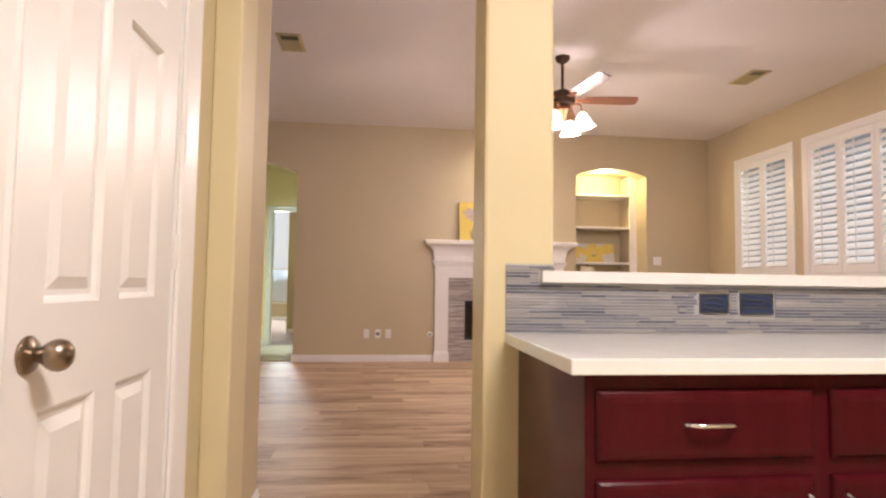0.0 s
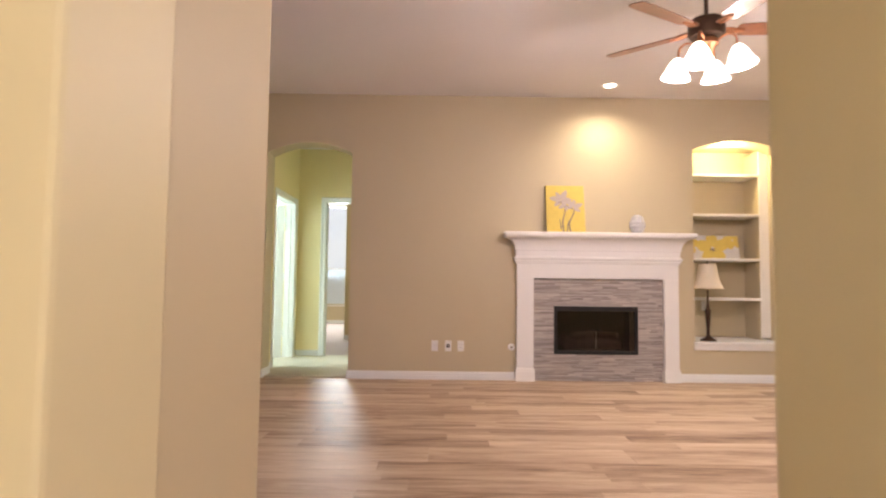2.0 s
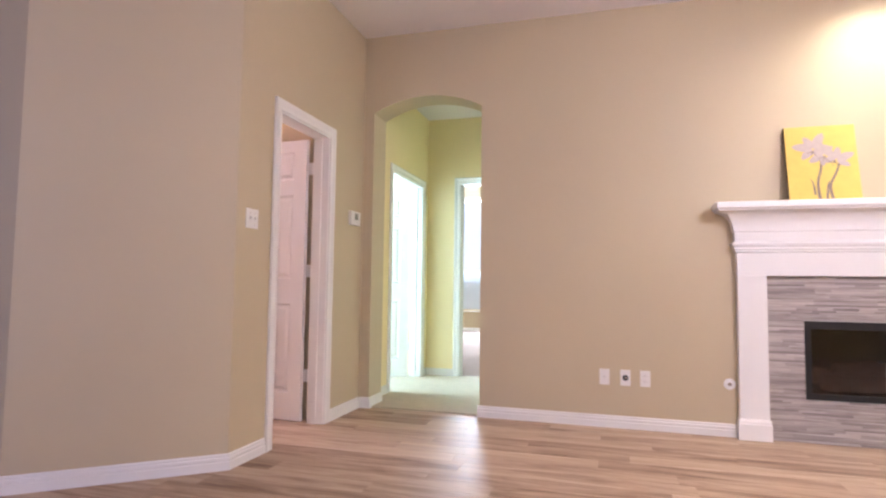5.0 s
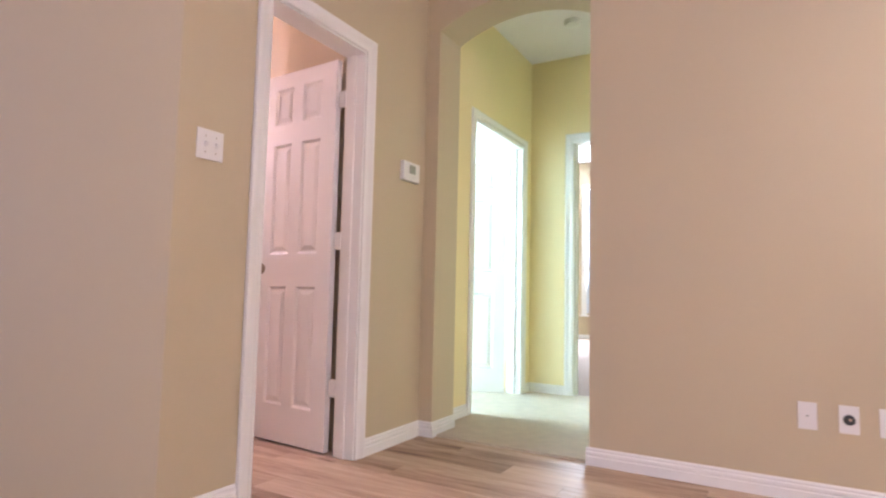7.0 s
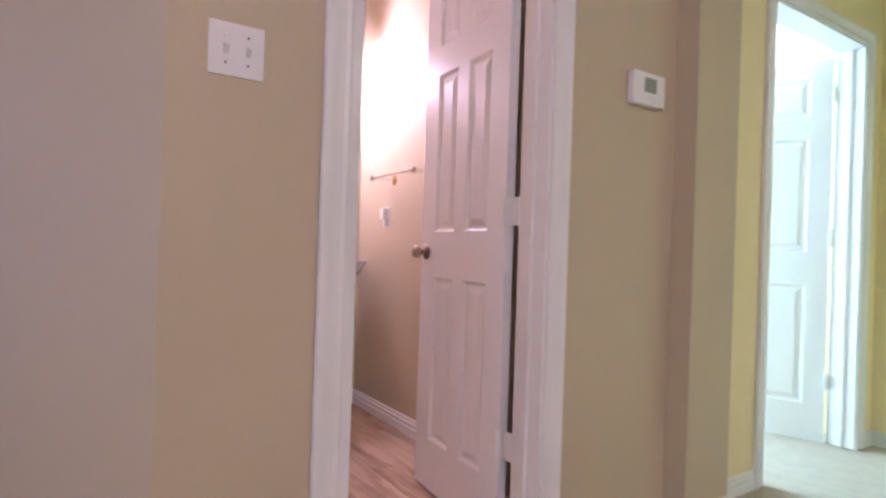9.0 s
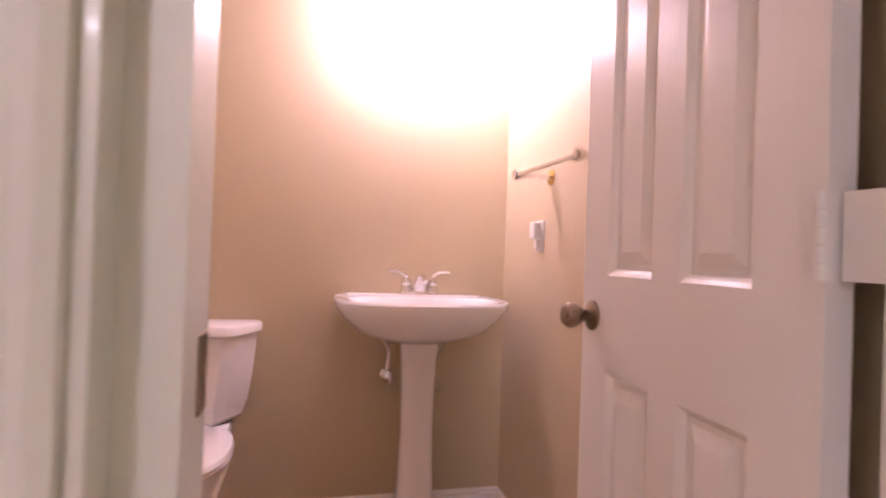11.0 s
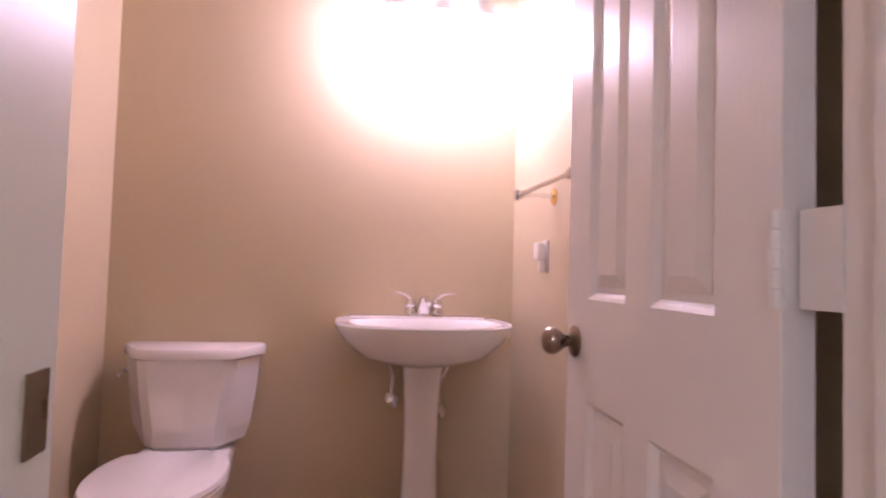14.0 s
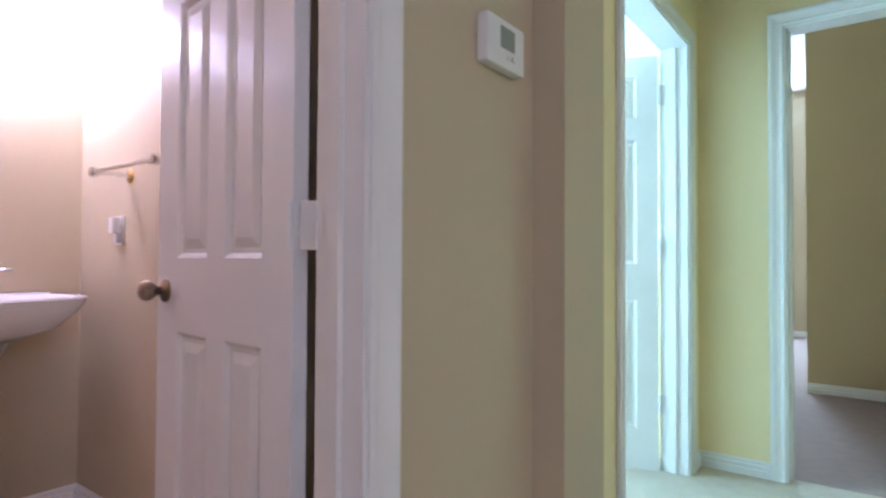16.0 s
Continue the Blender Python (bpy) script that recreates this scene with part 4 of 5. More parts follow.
part("shade", lathe(prof + [(r - 0.003, z) for r, z in prof[::-1]] + [prof[0]], 36, cap=False), SHADE, ob, "cream bell shade", True)
part("finial", lathe([(0.006, 0.82), (0.009, 0.85), (0.005, 0.865), (0.008, 0.875), (0.002, 0.885)], 12), BRONZE, ob, smooth=True)
part("harp", tube(bend([(-0.012, 0, 0.56), (-0.055, 0, 0.66), (-0.03, 0, 0.79), (0, 0, 0.82), (0.03, 0, 0.79), (0.055, 0, 0.66), (0.012, 0, 0.56)]), 0.0025, 8), BRASS, ob)
for x in (3.19, 3.36):
    plate("outlet", "white outlet plate in the niche behind the lamp", "outlet", pose(x, 8.06, 0.80), what="outlet")


# ---- ceiling fan ----
FX, FY = 1.905, 4.85
ob = thing("ceiling_fan", "dark bronze ceiling fan with wooden blades and four lit shades", "ceiling fan", pose(FX, FY, CEIL))
part("canopy", lathe([(0.068, -0.001), (0.066, -0.02), (0.050, -0.045), (0.022, -0.062)], 28), BRONZE, ob, smooth=True)
part("downrod", lathe([(0.0125, -0.06), (0.0125, -0.315)], 16), BRONZE, ob)
part("motor", lathe([(0.030, -0.30), (0.060, -0.318), (0.105, -0.335), (0.112, -0.345), (0.108, -0.352), (0.114, -0.360), (0.114, -0.425), (0.100, -0.445), (0.055, -0.455)], 36), BRONZE, ob, smooth=True)
part("light_kit", lathe([(0.055, -0.455), (0.072, -0.470), (0.072, -0.500), (0.050, -0.520), (0.042, -0.560), (0.030, -0.585), (0.010, -0.60)], 28), COPPER, ob, "copper-toned light fitting", True)
for k in range(5):
    a = 138 + 72 * k
    turn = pose(0, 0, -0.402, 0, 0, a)
    iron = tube(bend([(0.09, 0, 0.012), (0.14, 0.02, 0.004), (0.20, 0.012, 0.0), (0.235, 0, 0.0)]), [0.013] * 18 + [0.006], 8)
    tube(bend([(0.09, 0, 0.012), (0.14, -0.02, 0.004), (0.20, -0.012, 0.0), (0.235, 0, 0.0)]), 0.008, 8, bm=iron)
    part("blade_iron", iron, COPPER, ob, smooth=True, at=turn)
    out = [(0.19, -0.045), (0.21, -0.058), (0.56, -0.070), (0.655, -0.066), (0.678, -0.048), (0.682, 0.0), (0.678, 0.048), (0.655, 0.066), (0.56, 0.070), (0.21, 0.058), (0.19, 0.045)]
    part("blade", prism(bmesh.new(), out, 2, -0.003, 0.003), BLADE, ob, "reddish wooden blade", at=turn @ pose(0, 0, 0.004, -12))
for k in range(4):
    a = radians(50 + 90 * k)
    c, s = math.cos(a), math.sin(a)
    part("arm", tube(bend([(0.05 * c, 0.05 * s, -0.49), (0.12 * c, 0.12 * s, -0.455), (0.172 * c, 0.172 * s, -0.48), (0.180 * c, 0.180 * s, -0.548)]), 0.008, 10), COPPER, ob, smooth=True)
    prof = [(0.028, 0.0), (0.038, -0.015), (0.056, -0.045), (0.070, -0.085), (0.094, -0.130)]
    sh = lathe(prof + [(r - 0.004, z) for r, z in prof[::-1]], 28, cap=False)
    part("shade", sh, GLOWSHADE, ob, "lit frosted bell shade", True, pose(0.182 * c, 0.182 * s, -0.550) @ Matrix.Rotation(radians(-9), 4, Vector((-s, c, 0))) @ pose(0, 0, 0))
for x, y, ln in ((0.015, 0.0, 0.16), (-0.015, 0.01, 0.12)):
    part("pull_chain", tube([(x, y, -0.60), (x, y, -0.60 - ln)], 0.0015, 6), COPPER, ob)


# ---- window shutters ----
def window(name, y0, y1, panels):
    ob = thing(name, "window with white plantation shutters, louvres tilted open", "window", kind="structure")
    x = XW
    bm = boxes((x - 0.018, y0 - 0.06, WZ0 - 0.06, x + 0.02, y0 + 0.02, WZ1 + 0.06), (x - 0.018, y1 - 0.02, WZ0 - 0.06, x + 0.02, y1 + 0.06, WZ1 + 0.06),
               (x - 0.018, y0 + 0.02, WZ1 - 0.02, x + 0.02, y1 - 0.02, WZ1 + 0.06), (x - 0.018, y0 + 0.02, WZ0 - 0.06, x + 0.02, y1 - 0.02, WZ0 + 0.02))
    part("window_frame", bm, TRIM, ob)
    w = (y1 - y0 - 0.05) / panels
    for k in range(panels):
        a = y0 + 0.025 + k * w + 0.002
        b = a + w - 0.004
        s = 0.048
        fr = boxes((x - 0.012, a, WZ0 + 0.024, x + 0.014, a + s, WZ1 - 0.024), (x - 0.012, b - s, WZ0 + 0.024, x + 0.014, b, WZ1 - 0.024),
                   (x - 0.012, a + s, WZ1 - 0.10, x + 0.014, b - s, WZ1 - 0.024), (x - 0.012, a + s, WZ0 + 0.024, x + 0.014, b - s, WZ0 + 0.11))
        p = part("shutter_panel", fr, TRIM, ob)
        me = None
        z, step = WZ0 + 0.11 + 0.036, 0.0715
        while z < WZ1 - 0.10 - 0.02:
            if me is None:
                bm = loft([oval(0, 0, 0, 0.0425, 0.0055, 2.0, 14)] * 1 + [oval(0, 0, b - a - 2 * s - 0.004, 0.0425, 0.0055, 2.0, 14)])
                me = finish(bm, "louver", TRIM, True)
            o = new("louver", me)
            o.parent = p
            o.matrix_basis = pose(x + 0.001, b - s - 0.002, z, 90, 0, 0) @ pose(0, 0, 0, 0, 0, 46)
            z += step
        part("tilt_rod", box(bmesh.new(), x - 0.052, (a + b) / 2 - 0.005, WZ0 + 0.14, x - 0.042, (a + b) / 2 + 0.005, WZ1 - 0.13, bevel=0.002), TRIM, p)
    g = part("pane", boxes((x + 0.10, y0, WZ0, x + 0.106, y1, WZ1)), GLASS, ob)
    g.visible_shadow = False
    return ob


window("window_1", WIN[0][0], WIN[0][1], 2)
window("window_2", WIN[1][0], WIN[1][1], 4)

ob = thing("window_3", "tall bedroom window with white blinds, coloured blue-grey for shade, over its lower half", "window", kind="structure")
part("window_frame", boxes((BW0 - 0.07, 15.27, BZ0 - 0.03, BW0 + 0.02, 15.33, BZ1 + 0.07), (BW1 - 0.02, 15.27, BZ0 - 0.03, BW1 + 0.07, 15.33, BZ1 + 0.07), (BW0 + 0.02, 15.27, BZ1 - 0.02, BW1 - 0.02, 15.33, BZ1 + 0.07)), TRIM, ob)
part("window_sill", box(bmesh.new(), BW0 - 0.1, 15.22, BZ0 - 0.055, BW1 + 0.1, 15.34, BZ0 - 0.03, bevel=0.006), TRIM, ob)
part("meeting_rail", boxes((BW0 + 0.02, 15.30, 1.32, BW1 - 0.02, 15.35, 1.37)), TRIM, ob)
g = part("pane", boxes((BW0, 15.38, BZ0, BW1, 15.386, BZ1)), GLASS, ob)
g.visible_shadow = False
me = None
for i in range(34):
    if me is None:
        me = finish(loft([oval(0, 0, 0, 0.024, 0.0015, 2, 8), oval(0, 0, BW1 - BW0 - 0.05, 0.024, 0.0015, 2, 8)]), "blind_slat", BLIND, True)
    o = new("blind_slat", me)
    o.parent = ob
    o.matrix_basis = pose(BW0 + 0.025, 15.31, BZ0 + 0.01 + i * 0.0255, 0, 90, 0) @ pose(0, 0, 0, 0, 0, 24)
ob = thing("window_4", "side room window with white frame", "window", kind="structure")
part("window_frame", boxes((-4.52, 7.34, 0.64, -4.48, 7.42, 2.36), (-4.52, 8.48, 0.64, -4.48, 8.56, 2.36), (-4.52, 7.42, 2.28, -4.48, 8.48, 2.36), (-4.52, 7.42, 0.64, -4.48, 8.48, 0.72)), TRIM, ob)
g = part("pane", boxes((-4.57, 7.4, 0.7, -4.565, 8.5, 2.3)), GLASS, ob)
g.visible_shadow = False
# opening out of view, added for the light on the slanted wall
ob = thing("added_window", "unseen window with white frame, added to light the slanted wall", "window", kind="structure")
part("window_frame", boxes((-3.36, 2.61, 0.29, -3.28, 2.64, 2.41), (-1.32, 2.61, 0.29, -1.24, 2.64, 2.41), (-3.28, 2.61, 2.33, -1.32, 2.64, 2.41), (-3.28, 2.61, 0.29, -1.32, 2.64, 0.37)), TRIM, ob)
g = part("pane", boxes((-3.3, 2.53, 0.35, -1.3, 2.535, 2.35)), GLASS, ob)
g.visible_shadow = False


# ---- kitchen peninsula ----
CT = 0.868
ob = thing("countertop", "white quartz worktop on the cherry cabinets", "countertop")
part("slab", box(bmesh.new(), 0.697, 1.135, CT - 0.036, 2.42, 1.789, CT, bevel=0.004), QUARTZ, ob)
ob = thing("bar_top", "white quartz bar top on the low wall", "countertop")
part("slab", prism(bmesh.new(), [(0.815, 1.752), (4.0, 1.752), (4.0, 2.16), (0.8645, 2.16), (0.8645, 1.7835), (0.815, 1.7835)], 2, 1.0355, 1.073), QUARTZ, ob)


def drawer_front(bm, x0, z0, x1, z1, y):
    """A slab front with a rounded edge."""
    rings = [[(x0 + i, y + d, z0 + i), (x1 - i, y + d, z0 + i), (x1 - i, y + d, z1 - i), (x0 + i, y + d, z1 - i)] for i, d in ((0, 0.0), (0, -0.006), (0.003, -0.011), (0.009, -0.0155), (0.018, -0.0185), (0.030, -0.020))]
    return loft(rings, bm=bm)


def bar_handle(length):
    h = length / 2
    return tube(bend([(-h, 0, 0), (-h + 0.008, -0.018, 0.002), (-h * 0.5, -0.027, 0.003), (h * 0.5, -0.027, 0.003), (h - 0.008, -0.018, 0.002), (h, 0, 0)]), [0.0065] * 3 + [0.005] * 25 + [0.0065] * 3, 10)


def base_cabinet(x0, x1, handle_right):
    ob = thing("base_cabinet", "dark cherry base cabinet with a drawer over a door", "cabinet", group="kitchen base cabinets")
    y = 1.178
    part("body", boxes((x0, y, 0.10, x1, 1.78, CT - 0.0365)), CHERRY, ob)
    part("toe_kick", boxes((x0, y + 0.06, 0.001, x1, y + 0.075, 0.0995)), CHERRY, ob)
    d = part("drawer", drawer_front(bmesh.new(), x0 + 0.024, 0.634, x1 - 0.022, 0.796, y - 0.0005), CHERRY, ob)
    part("handle", bar_handle(0.112), CHROME, d, "brushed steel bar handle", True, pose((x0 + x1) / 2, y - 0.0205, 0.718))
    bm = drawer_front(bmesh.new(), x0 + 0.024, 0.125, x1 - 0.022, 0.596, y - 0.0005)
    d = part("door", bm, CHERRY, ob)
    part("door_panel", drawer_front(bmesh.new(), x0 + 0.09, 0.19, x1 - 0.09, 0.53, y - 0.0207), CHERRY, d)
    hx = x1 - 0.046 if handle_right else x0 + 0.048
    part("handle", bar_handle(0.112), CHROME, d, "brushed steel bar handle", True, pose(hx, y - 0.0205, 0.50, 0, 90))
    return ob


base_cabinet(0.742, 1.312, True)
base_cabinet(1.3125, 1.89, False)
base_cabinet(1.8905, 2.40, True)


def wall_box(name, x0, z0, x1, z1):
    ob = thing(name, "open electrical box with dark wiring in the backsplash", "electrical box", group="backsplash boxes")
    y = 1.7805
    part("rim", boxes((x0, y - 0.004, z0, x0 + 0.004, y + 0.006, z1), (x1 - 0.004, y - 0.004, z0, x1, y + 0.006, z1), (x0 + 0.004, y - 0.004, z0, x1 - 0.004, y + 0.006, z0 + 0.004), (x0 + 0.004, y - 0.004, z1 - 0.004, x1 - 0.004, y + 0.006, z1)), DARKP, ob)
    part("recess", boxes((x0 + 0.004, y - 0.0005, z0 + 0.004, x1 - 0.004, y + 0.003, z1 - 0.004)), WIRE, ob)
    rg = random.Random(int(x0 * 1000))
    for k in range(3):
        zc = z0 + (z1 - z0) * (0.3 + 0.2 * k)
        part("wire", tube(bend([(x0 + 0.012, y - 0.002, zc), ((x0 + x1) / 2, y - 0.006, zc + rg.uniform(-0.008, 0.008)), (x1 - 0.012, y - 0.002, zc + rg.uniform(-0.01, 0.01))]), 0.0022, 8), (DARKP, WIRE, DARKP)[k], ob)
    return ob


wall_box("electrical_box", 1.378, 0.938, 1.482, 1.004)
wall_box("electrical_box", 1.527, 0.934, 1.648, 1.007)


# ---- bathroom ----
ob = thing("pedestal_sink", "white porcelain pedestal sink against the bathroom wall", "sink", pose(BX, 6.687, 0))


def sink_ring(rx_back, depth, half, z, power=2.6, k=48):
    """A D-shaped ring: flat along the wall at x = rx_back, rounded out into the room."""
    out = []
    for i in range(k):
        a = 2 * math.pi * i / k
        c, s = math.cos(a), math.sin(a)
        x = depth / 2 * math.copysign(abs(c) ** (2 / (power if c > 0 else 5.0)), c)
        y = 0.945 * half * math.copysign(abs(s) ** (2 / power), s)
        out.append((rx_back + depth / 2 + x, y * (1.0 if c > -0.2 else 1.0 - 0.10 * min(1, -c)), z))
    return out


outer = [sink_ring(0.03, 0.24, 0.10, 0.712), sink_ring(0.02, 0.33, 0.168, 0.733), sink_ring(0.012, 0.41, 0.248, 0.775), sink_ring(0.006, 0.455, 0.308, 0.830), sink_ring(0.002, 0.475, 0.335, 0.868), sink_ring(0.002, 0.478, 0.337, 0.882), sink_ring(0.003, 0.472, 0.332, 0.890),
         sink_ring(0.120, 0.335, 0.285, 0.888), sink_ring(0.128, 0.32, 0.272, 0.876), sink_ring(0.15, 0.27, 0.235, 0.80), sink_ring(0.20, 0.16, 0.13, 0.765)]
outer = [[(x, y, z + (0.022 if z < 0.75 else 0.010)) for x, y, z in ring] for ring in outer]
part("basin", loft(outer), PORCELAIN, ob, smooth=True)
part("deck", box(bmesh.new(), 0.003, -0.262, 0.894, 0.112, 0.262, 0.9045, bevel=0.004), PORCELAIN, ob, smooth=True)
ped = [(0.082, 0.10, 0.001), (0.085, 0.102, 0.03), (0.070, 0.085, 0.06), (0.060, 0.070, 0.16), (0.056, 0.062, 0.40), (0.058, 0.063, 0.55), (0.062, 0.067, 0.66), (0.072, 0.076, 0.738), (0.080, 0.086, 0.752)]
part("pedestal", loft([oval(0.17, 0.010, z, rx, ry, 2.8, 36) for rx, ry, z in ped]), PORCELAIN, ob, smooth=True)
ob = thing("faucet", "chrome two-handle faucet on the sink deck", "faucet", pose(BX + 0.065, 6.712, 0.9035))
part("base", loft([oval(0, 0, z, rx, ry, 3.0, 28) for rx, ry, z in ((0.026, 0.078, 0), (0.026, 0.078, 0.006), (0.022, 0.073, 0.012))]), CHROME, ob, smooth=True)
part("spout", loft([oval(0.004 + o, 0, z, rx, ry, 2.4, 24) for o, rx, ry, z in ((0, 0.024, 0.033, 0.012), (0.002, 0.022, 0.030, 0.03), (0.008, 0.022, 0.023, 0.055), (0.02, 0.028, 0.016, 0.072), (0.035, 0.03, 0.012, 0.082), (0.045, 0.012, 0.006, 0.086))]), CHROME, ob, smooth=True)
part("spout_tip", tube(bend([(0.03, 0, 0.075), (0.08, 0, 0.075), (0.115, 0, 0.055)]), 0.010, 12), CHROME, ob, smooth=True)
for s in (-1, 1):
    h = part("handle", lathe([(0.025, 0.012), (0.021, 0.030), (0.018, 0.036), (0.022, 0.042), (0.021, 0.055), (0.011, 0.069)], 20), CHROME, ob, smooth=True, at=pose(0, 0.052 * s, 0))
    part("lever", tube(bend([(0, 0, 0.064), (0.004, 0.012 * s, 0.080), (0.006, 0.036 * s, 0.089), (0.008, 0.070 * s, 0.090)]), [0.008] * 6 + [0.006] * 6 + [0.0055] * 7, 10), CHROME, h, smooth=True)
for s in (-1, 1):
    ob = thing("supply_valve", "chrome shut-off valve and hose under the sink", "valve", pose(BX, 6.694 + 0.094 * s, 0.552 - 0.02 * s), group="supply valves")
    part("escutcheon", lathe([(0.026, 0), (0.022, 0.006), (0.010, 0.010)], 20), CHROME, ob, smooth=True, at=pose(0.0005, 0, 0, 0, 90))
    part("body", tube([(0.008, 0, 0), (0.05, 0, 0)], 0.009, 12), CHROME, ob, smooth=True)
    part("oval_knob", lathe([(0.012, 0), (0.024, 0.006), (0.024, 0.016), (0.010, 0.021)], 18), CHROME, ob, smooth=True, at=pose(0.05, 0, 0, 0, 90))
    part("hose", tube(bend([(0.034, 0, 0.006), (0.036, 0, 0.05), (0.040, -0.002 * s, 0.10), (0.05, 0.020 * s, 0.145), (0.06, 0.046 * s, 0.200)]), 0.0105, 10), CHROME, ob, smooth=True)

ob = thing("toilet", "white porcelain two-piece toilet with its lid down", "toilet", pose(BX, 5.872, 0) @ Matrix.Diagonal((1.0, 1.03, 1.008, 1.0)))


def tank_ring(half, depth, z, cut=0.10):
    return [(0.012, -half, z), (0.012, half, z), (0.05, half + 0.001, z), (depth - 0.03, half - cut * 0.62, z), (depth, half - cut, z), (depth + 0.004, 0, z), (depth, -half + cut, z), (depth - 0.03, -half + cut * 0.62, z), (0.05, -half - 0.001, z)]


part("tank", loft([tank_ring(0.150, 0.150, 0.428, 0.06), tank_ring(0.178, 0.170, 0.446, 0.08), tank_ring(0.196, 0.178, 0.50), tank_ring(0.212, 0.186, 0.62), tank_ring(0.222, 0.192, 0.742)]), PORCELAIN, ob)
part("tank_lid", loft([tank_ring(0.228, 0.200, 0.743, 0.105), tank_ring(0.236, 0.208, 0.750, 0.108), tank_ring(0.238, 0.210, 0.770, 0.108), tank_ring(0.232, 0.203, 0.782, 0.105), tank_ring(0.215, 0.185, 0.786, 0.095)]), PORCELAIN, ob, smooth=True)
h = part("flush_lever", lathe([(0.014, 0), (0.012, 0.008), (0.006, 0.012)], 16), CHROME, ob, "chrome flush lever", True, pose(0.045, -0.2165, 0.690, 90))
part("lever_arm", tube(bend([(0.0, 0.0, 0.010), (0.03, -0.002, 0.014), (0.07, -0.008, 0.012)]), 0.006, 10), CHROME, h, smooth=True)


def bowl_ring(cx, rx, ry, z):
    return [(x if x > cx else cx + (x - cx) * 0.8, y, q) for x, y, q in oval(cx, 0, z, rx, ry, 2.2, 40)]


part("bowl", loft([bowl_ring(0.34, 0.20, 0.115, 0.001), bowl_ring(0.34, 0.20, 0.115, 0.06), bowl_ring(0.36, 0.18, 0.105, 0.16), bowl_ring(0.40, 0.23, 0.155, 0.31), bowl_ring(0.42, 0.255, 0.182, 0.395), bowl_ring(0.42, 0.255, 0.182, 0.417)]), PORCELAIN, ob, smooth=True)
part("deck", box(bmesh.new(), 0.03, -0.15, 0.35, 0.24, 0.15, 0.427, bevel=0.02), PORCELAIN, ob, smooth=True)
part("seat", loft([bowl_ring(0.435, 0.252, 0.186, 0.4175), bowl_ring(0.435, 0.256, 0.190, 0.425), bowl_ring(0.435, 0.252, 0.187, 0.435)]), PORCELAIN, ob, smooth=True)
lid = [[(max(x, 0.258), y, z) for x, y, z in oval(0.44, 0, zz, rx, ry, 2.3, 44)] for rx, ry, zz in ((0.252, 0.186, 0.4355), (0.257, 0.191, 0.443), (0.252, 0.186, 0.455), (0.22, 0.155, 0.460))]
part("seat_lid", loft(lid), PORCELAIN, ob, smooth=True)
for s in (-0.075, 0.075):
    part("seat_hinge", tube([(0.228, s - 0.02, 0.443), (0.228, s + 0.02, 0.443)], 0.010, 12), PORCELAIN, ob, smooth=True)

ob = thing("towel_bar", "brass and chrome towel bar on the bathroom wall", "towel bar", pose(-3.355, BYR, 1.35))
L = 0.445
part("bar", tube([(0, -0.130, 0), (L, -0.130, 0)], 0.0085, 14), CHROME, ob, smooth=True)
for x in (0.0, L):
    p = part("post", lathe([(0.010, 0.004), (0.008, 0.03), (0.011, 0.045), (0.008, 0.055), (0.010, 0.110), (0.019, 0.121), (0.021, 0.130), (0.017, 0.141), (0.006, 0.146)], 20), CHROME, ob, smooth=True, at=pose(x, 0, 0, 90))
    part("rosette", lathe([(0.028, 0.0005), (0.028, 0.004), (0.018, 0.009), (0.010, 0.011)], 24), BRASS, ob, "polished brass rosette", True, pose(x, 0, 0, 90))
ob = plate("bath_outlet", "white outlet with a small plug-in night light", "outlet", pose(-3.43, BYR, 1.145), what="outlet")
part("night_light", box(bmesh.new(), -0.022, -0.038, -0.012, 0.022, -0.009, 0.050, bevel=0.008), PLASTIC, ob, "translucent night light")
part("plug", box(bmesh.new(), 0.006, -0.030, -0.050, 0.030, -0.009, -0.012, bevel=0.004), PLASTIC, ob)

ob = thing("vanity_light", "three-lamp vanity light with bell glass shades above the sink", "wall lamp", pose(BX, 6.73, 2.275))
part("backplate", box(bmesh.new(), 0.001, -0.20, -0.055, 0.022, 0.20, 0.055, bevel=0.008), CHROME, ob)
for n in range(3):
    y = 0.165 * (n - 1)
    a = part("arm", tube(bend([(0.02, y, 0), (0.09, y, 0.03), (0.148, y, 0.0), (0.15, y, -0.05)]), 0.008, 10), CHROME, ob, smooth=True)
    part("socket", lathe([(0.02, -0.05), (0.022, -0.085)], 16), CHROME, a, at=pose(0.15, y, 0))
    prof = [(0.026, -0.075), (0.034, -0.10), (0.046, -0.14), (0.052, -0.17), (0.066, -0.205)]
    part("shade", lathe(prof + [(r - 0.004, z) for r, z in prof[::-1]], 28, cap=False), GLOWPINK, ob, "lit frosted bell shade", True, pose(0.15, y, 0))

# ---- backsplash mosaic, strip by strip ----
SPL = [(0.697, 0.864, 1.096), (0.864, 2.40, 1.0345)]
ob = thing("backsplash", "grey and blue glass strip mosaic behind the worktop", "backsplash", kind="structure")
part("mortar", boxes((0.697, 1.7822, CT + 0.0005, 0.864, 1.7845, 1.096), (0.864, 1.786, CT + 0.0005, 2.40, 1.7995, 1.0345)), MORTAR, ob)
rnd = random.Random(11)
kinds = []
for ln in (0.03, 0.08, 0.13, 0.19, 0.26):
    for dp in (0.004, 0.0065):
        me = finish(box(bmesh.new(), 0.0005, -dp, 0.0005, ln - 0.0005, 0, 0.0088, bevel=0.0005), "mosaic_tile", MOSAIC)
        kinds.append((ln, me))
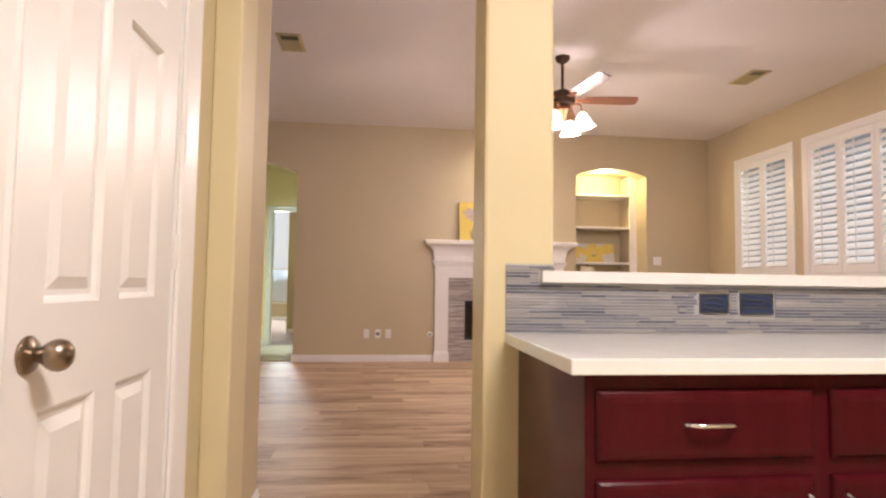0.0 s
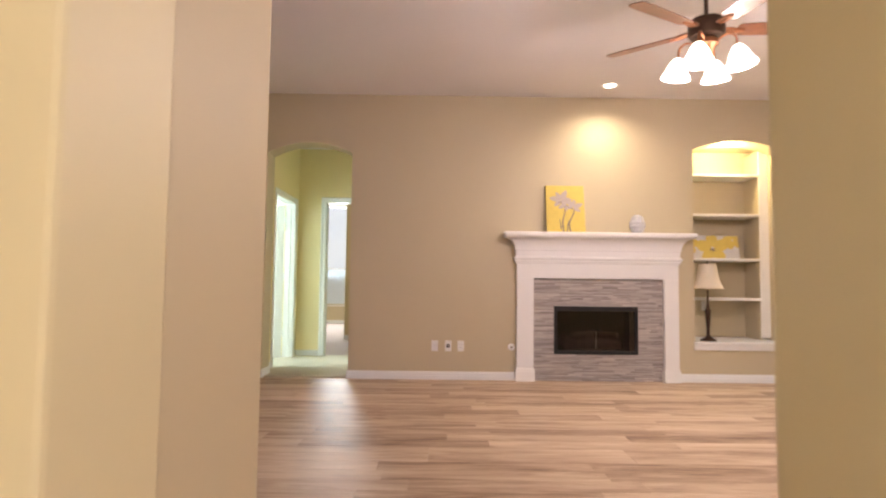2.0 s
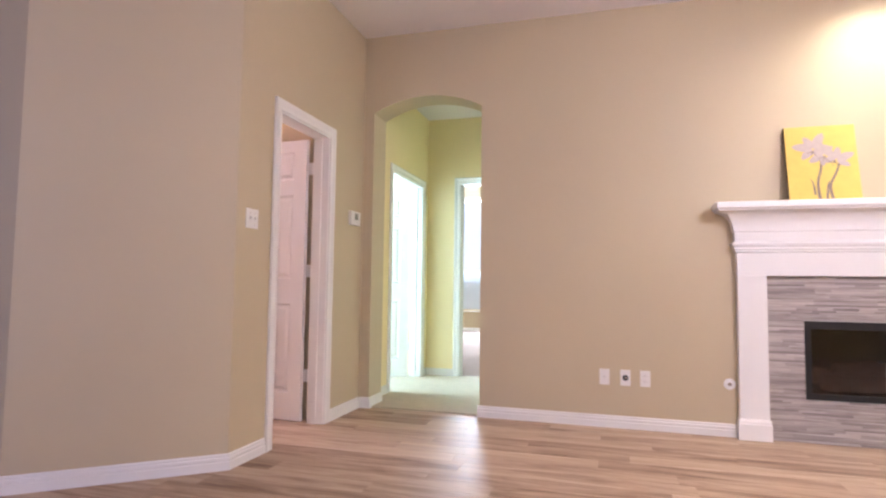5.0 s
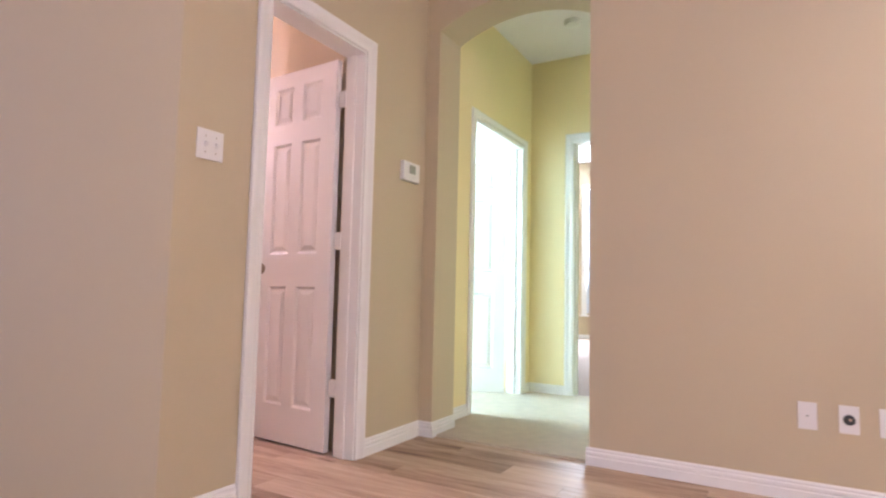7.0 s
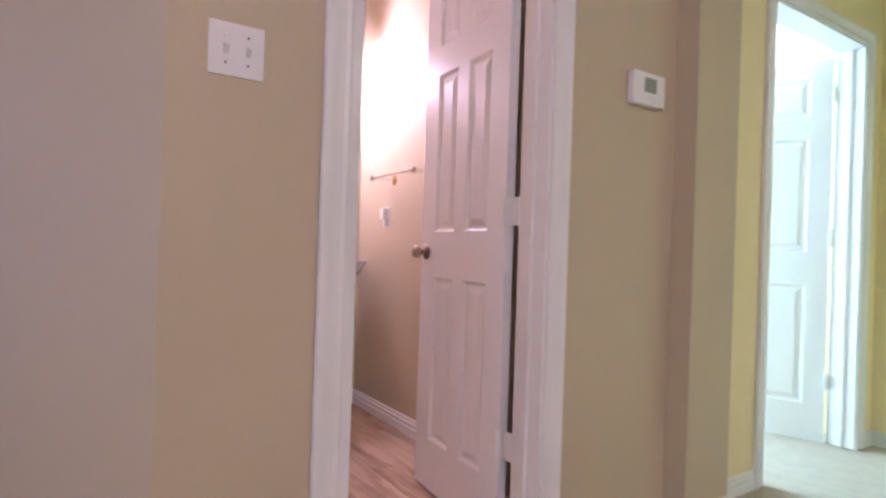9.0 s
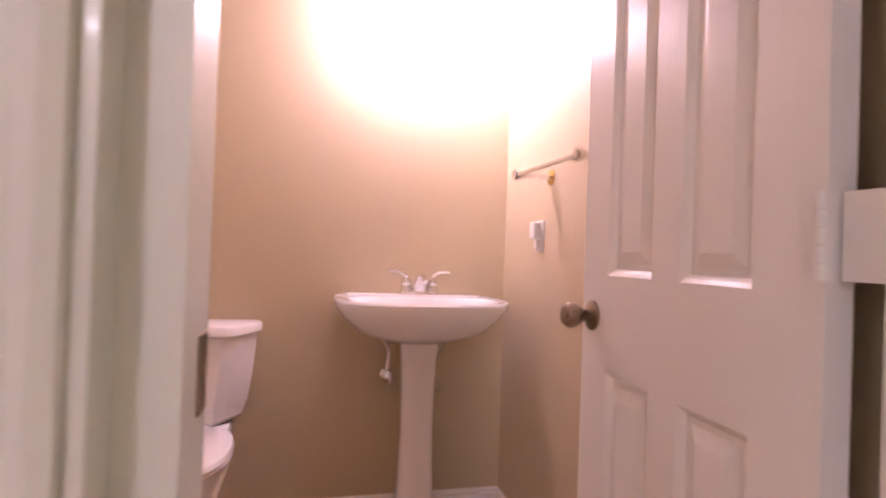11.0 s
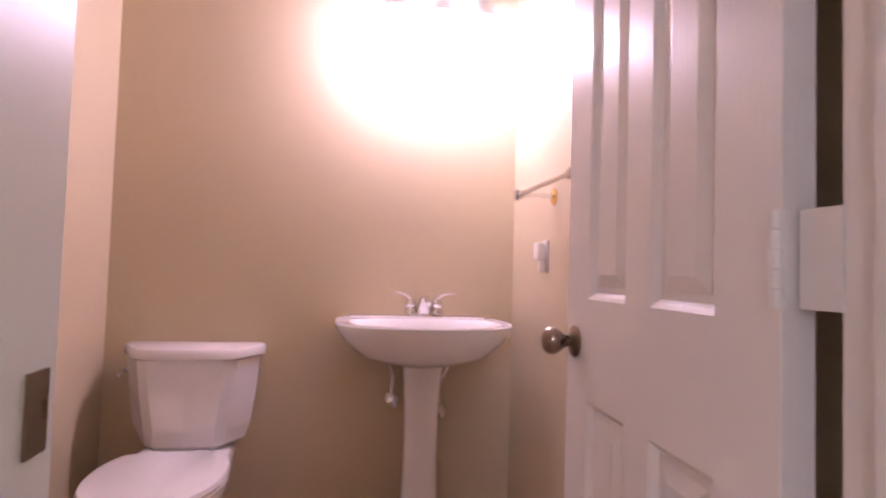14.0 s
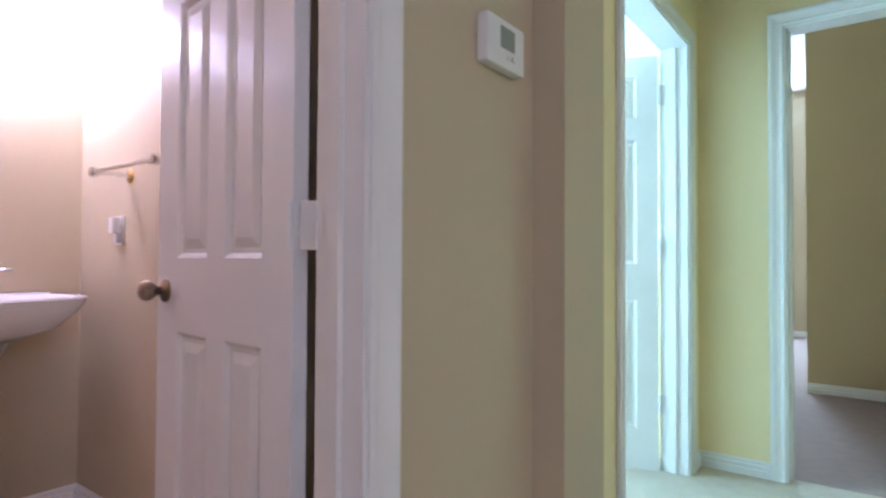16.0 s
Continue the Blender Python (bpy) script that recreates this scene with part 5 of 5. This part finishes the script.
holes = [(1.374, 1.486, 0.934, 1.008), (1.523, 1.652, 0.930, 1.011)]
count = 0
rest = bmesh.new()
z = CT + 0.0015
while z + 0.0106 < 1.097:
    x = 0.698
    end = 2.39 if z + 0.0106 < 1.034 else (0.810 if z < 1.08 else 0.862)
    while x < end - 0.029:
        fits = [k for k in kinds if x + k[0] <= end and not any(x < h1 and x + k[0] > h0 and z < h3 and z + 0.0106 > h2 for h0, h1, h2, h3 in holes)]
        if not fits:
            x += 0.01
            continue
        ln, me = rnd.choice([k for k in fits if k[0] > 0.03] or fits)
        if count < 300 and x < 1.6:
            o = new("mosaic_tile", me)
            o.parent = ob
            o.matrix_basis = pose(x, 1.782 if x + ln < 0.90 else 1.7855, z)
            count += 1
        else:
            box(rest, x + 0.0005, 1.7805, z + 0.0005, x + ln - 0.0005, 1.7855, z + 0.0088)
        x += ln
    z += 0.0106
o = part("mosaic_rest", rest, MOSAIC, ob)
o["kind"] = "stuff"

# ---- floor planks, laid along x ----
FL = bpy.data.objects["floor"]
rnd = random.Random(3)
PW, PL = 0.152, 1.22
bm = box(bmesh.new(), 0.0008, 0.0008, -0.012, PL - 0.0008, PW - 0.0008, 0.0, bevel=0.0)
bm.verts.ensure_lookup_table()
plank = finish(bm, "plank", FLOORW)
verts, faces = [], []
count = 0
row = 0
y = -2.55
while y < 7.44:
    x = -4.25 + rnd.uniform(0, PL)
    x -= PL
    while x < XW:
        yc, xc = y + PW / 2, x + PL / 2
        near = (1.9 < yc < 7.4 and -2.3 < xc < 3.6) or (5.6 < yc < 7.0 and -3.9 < xc < -1.0)
        if y + PW > 7.44:
            near = False
        if near and count < 300 and x > -4.0:
            o = new("plank", plank)
            o.parent = FL
            o.matrix_basis = pose(x, y, 0)
            count += 1
        elif (xc > -4.5 and 2.4 < yc) or xc > -0.9:
            k = len(verts)
            y1 = min(y + PW - 0.0008, 7.438)
            low = -4.05 if yc > 2.5 else KX - 0.1
            verts.extend([(px, py, pz) for px in (max(x + 0.0008, low), min(x + PL - 0.0008, XW + 0.1)) for py in (y + 0.0008, y1) for pz in (-0.012, 0.0)])
            faces.extend([tuple(k + i for i in q) for q in ((0, 1, 3, 2), (4, 6, 7, 5), (0, 4, 5, 1), (2, 3, 7, 6), (1, 5, 7, 3))])
        x += PL
    y += PW
me = bpy.data.meshes.new("planks")
me.from_pydata(verts, [], faces)
me.materials.append(FLOORW)
o = new("planks", me)
o.parent = FL
o["kind"] = "stuff"
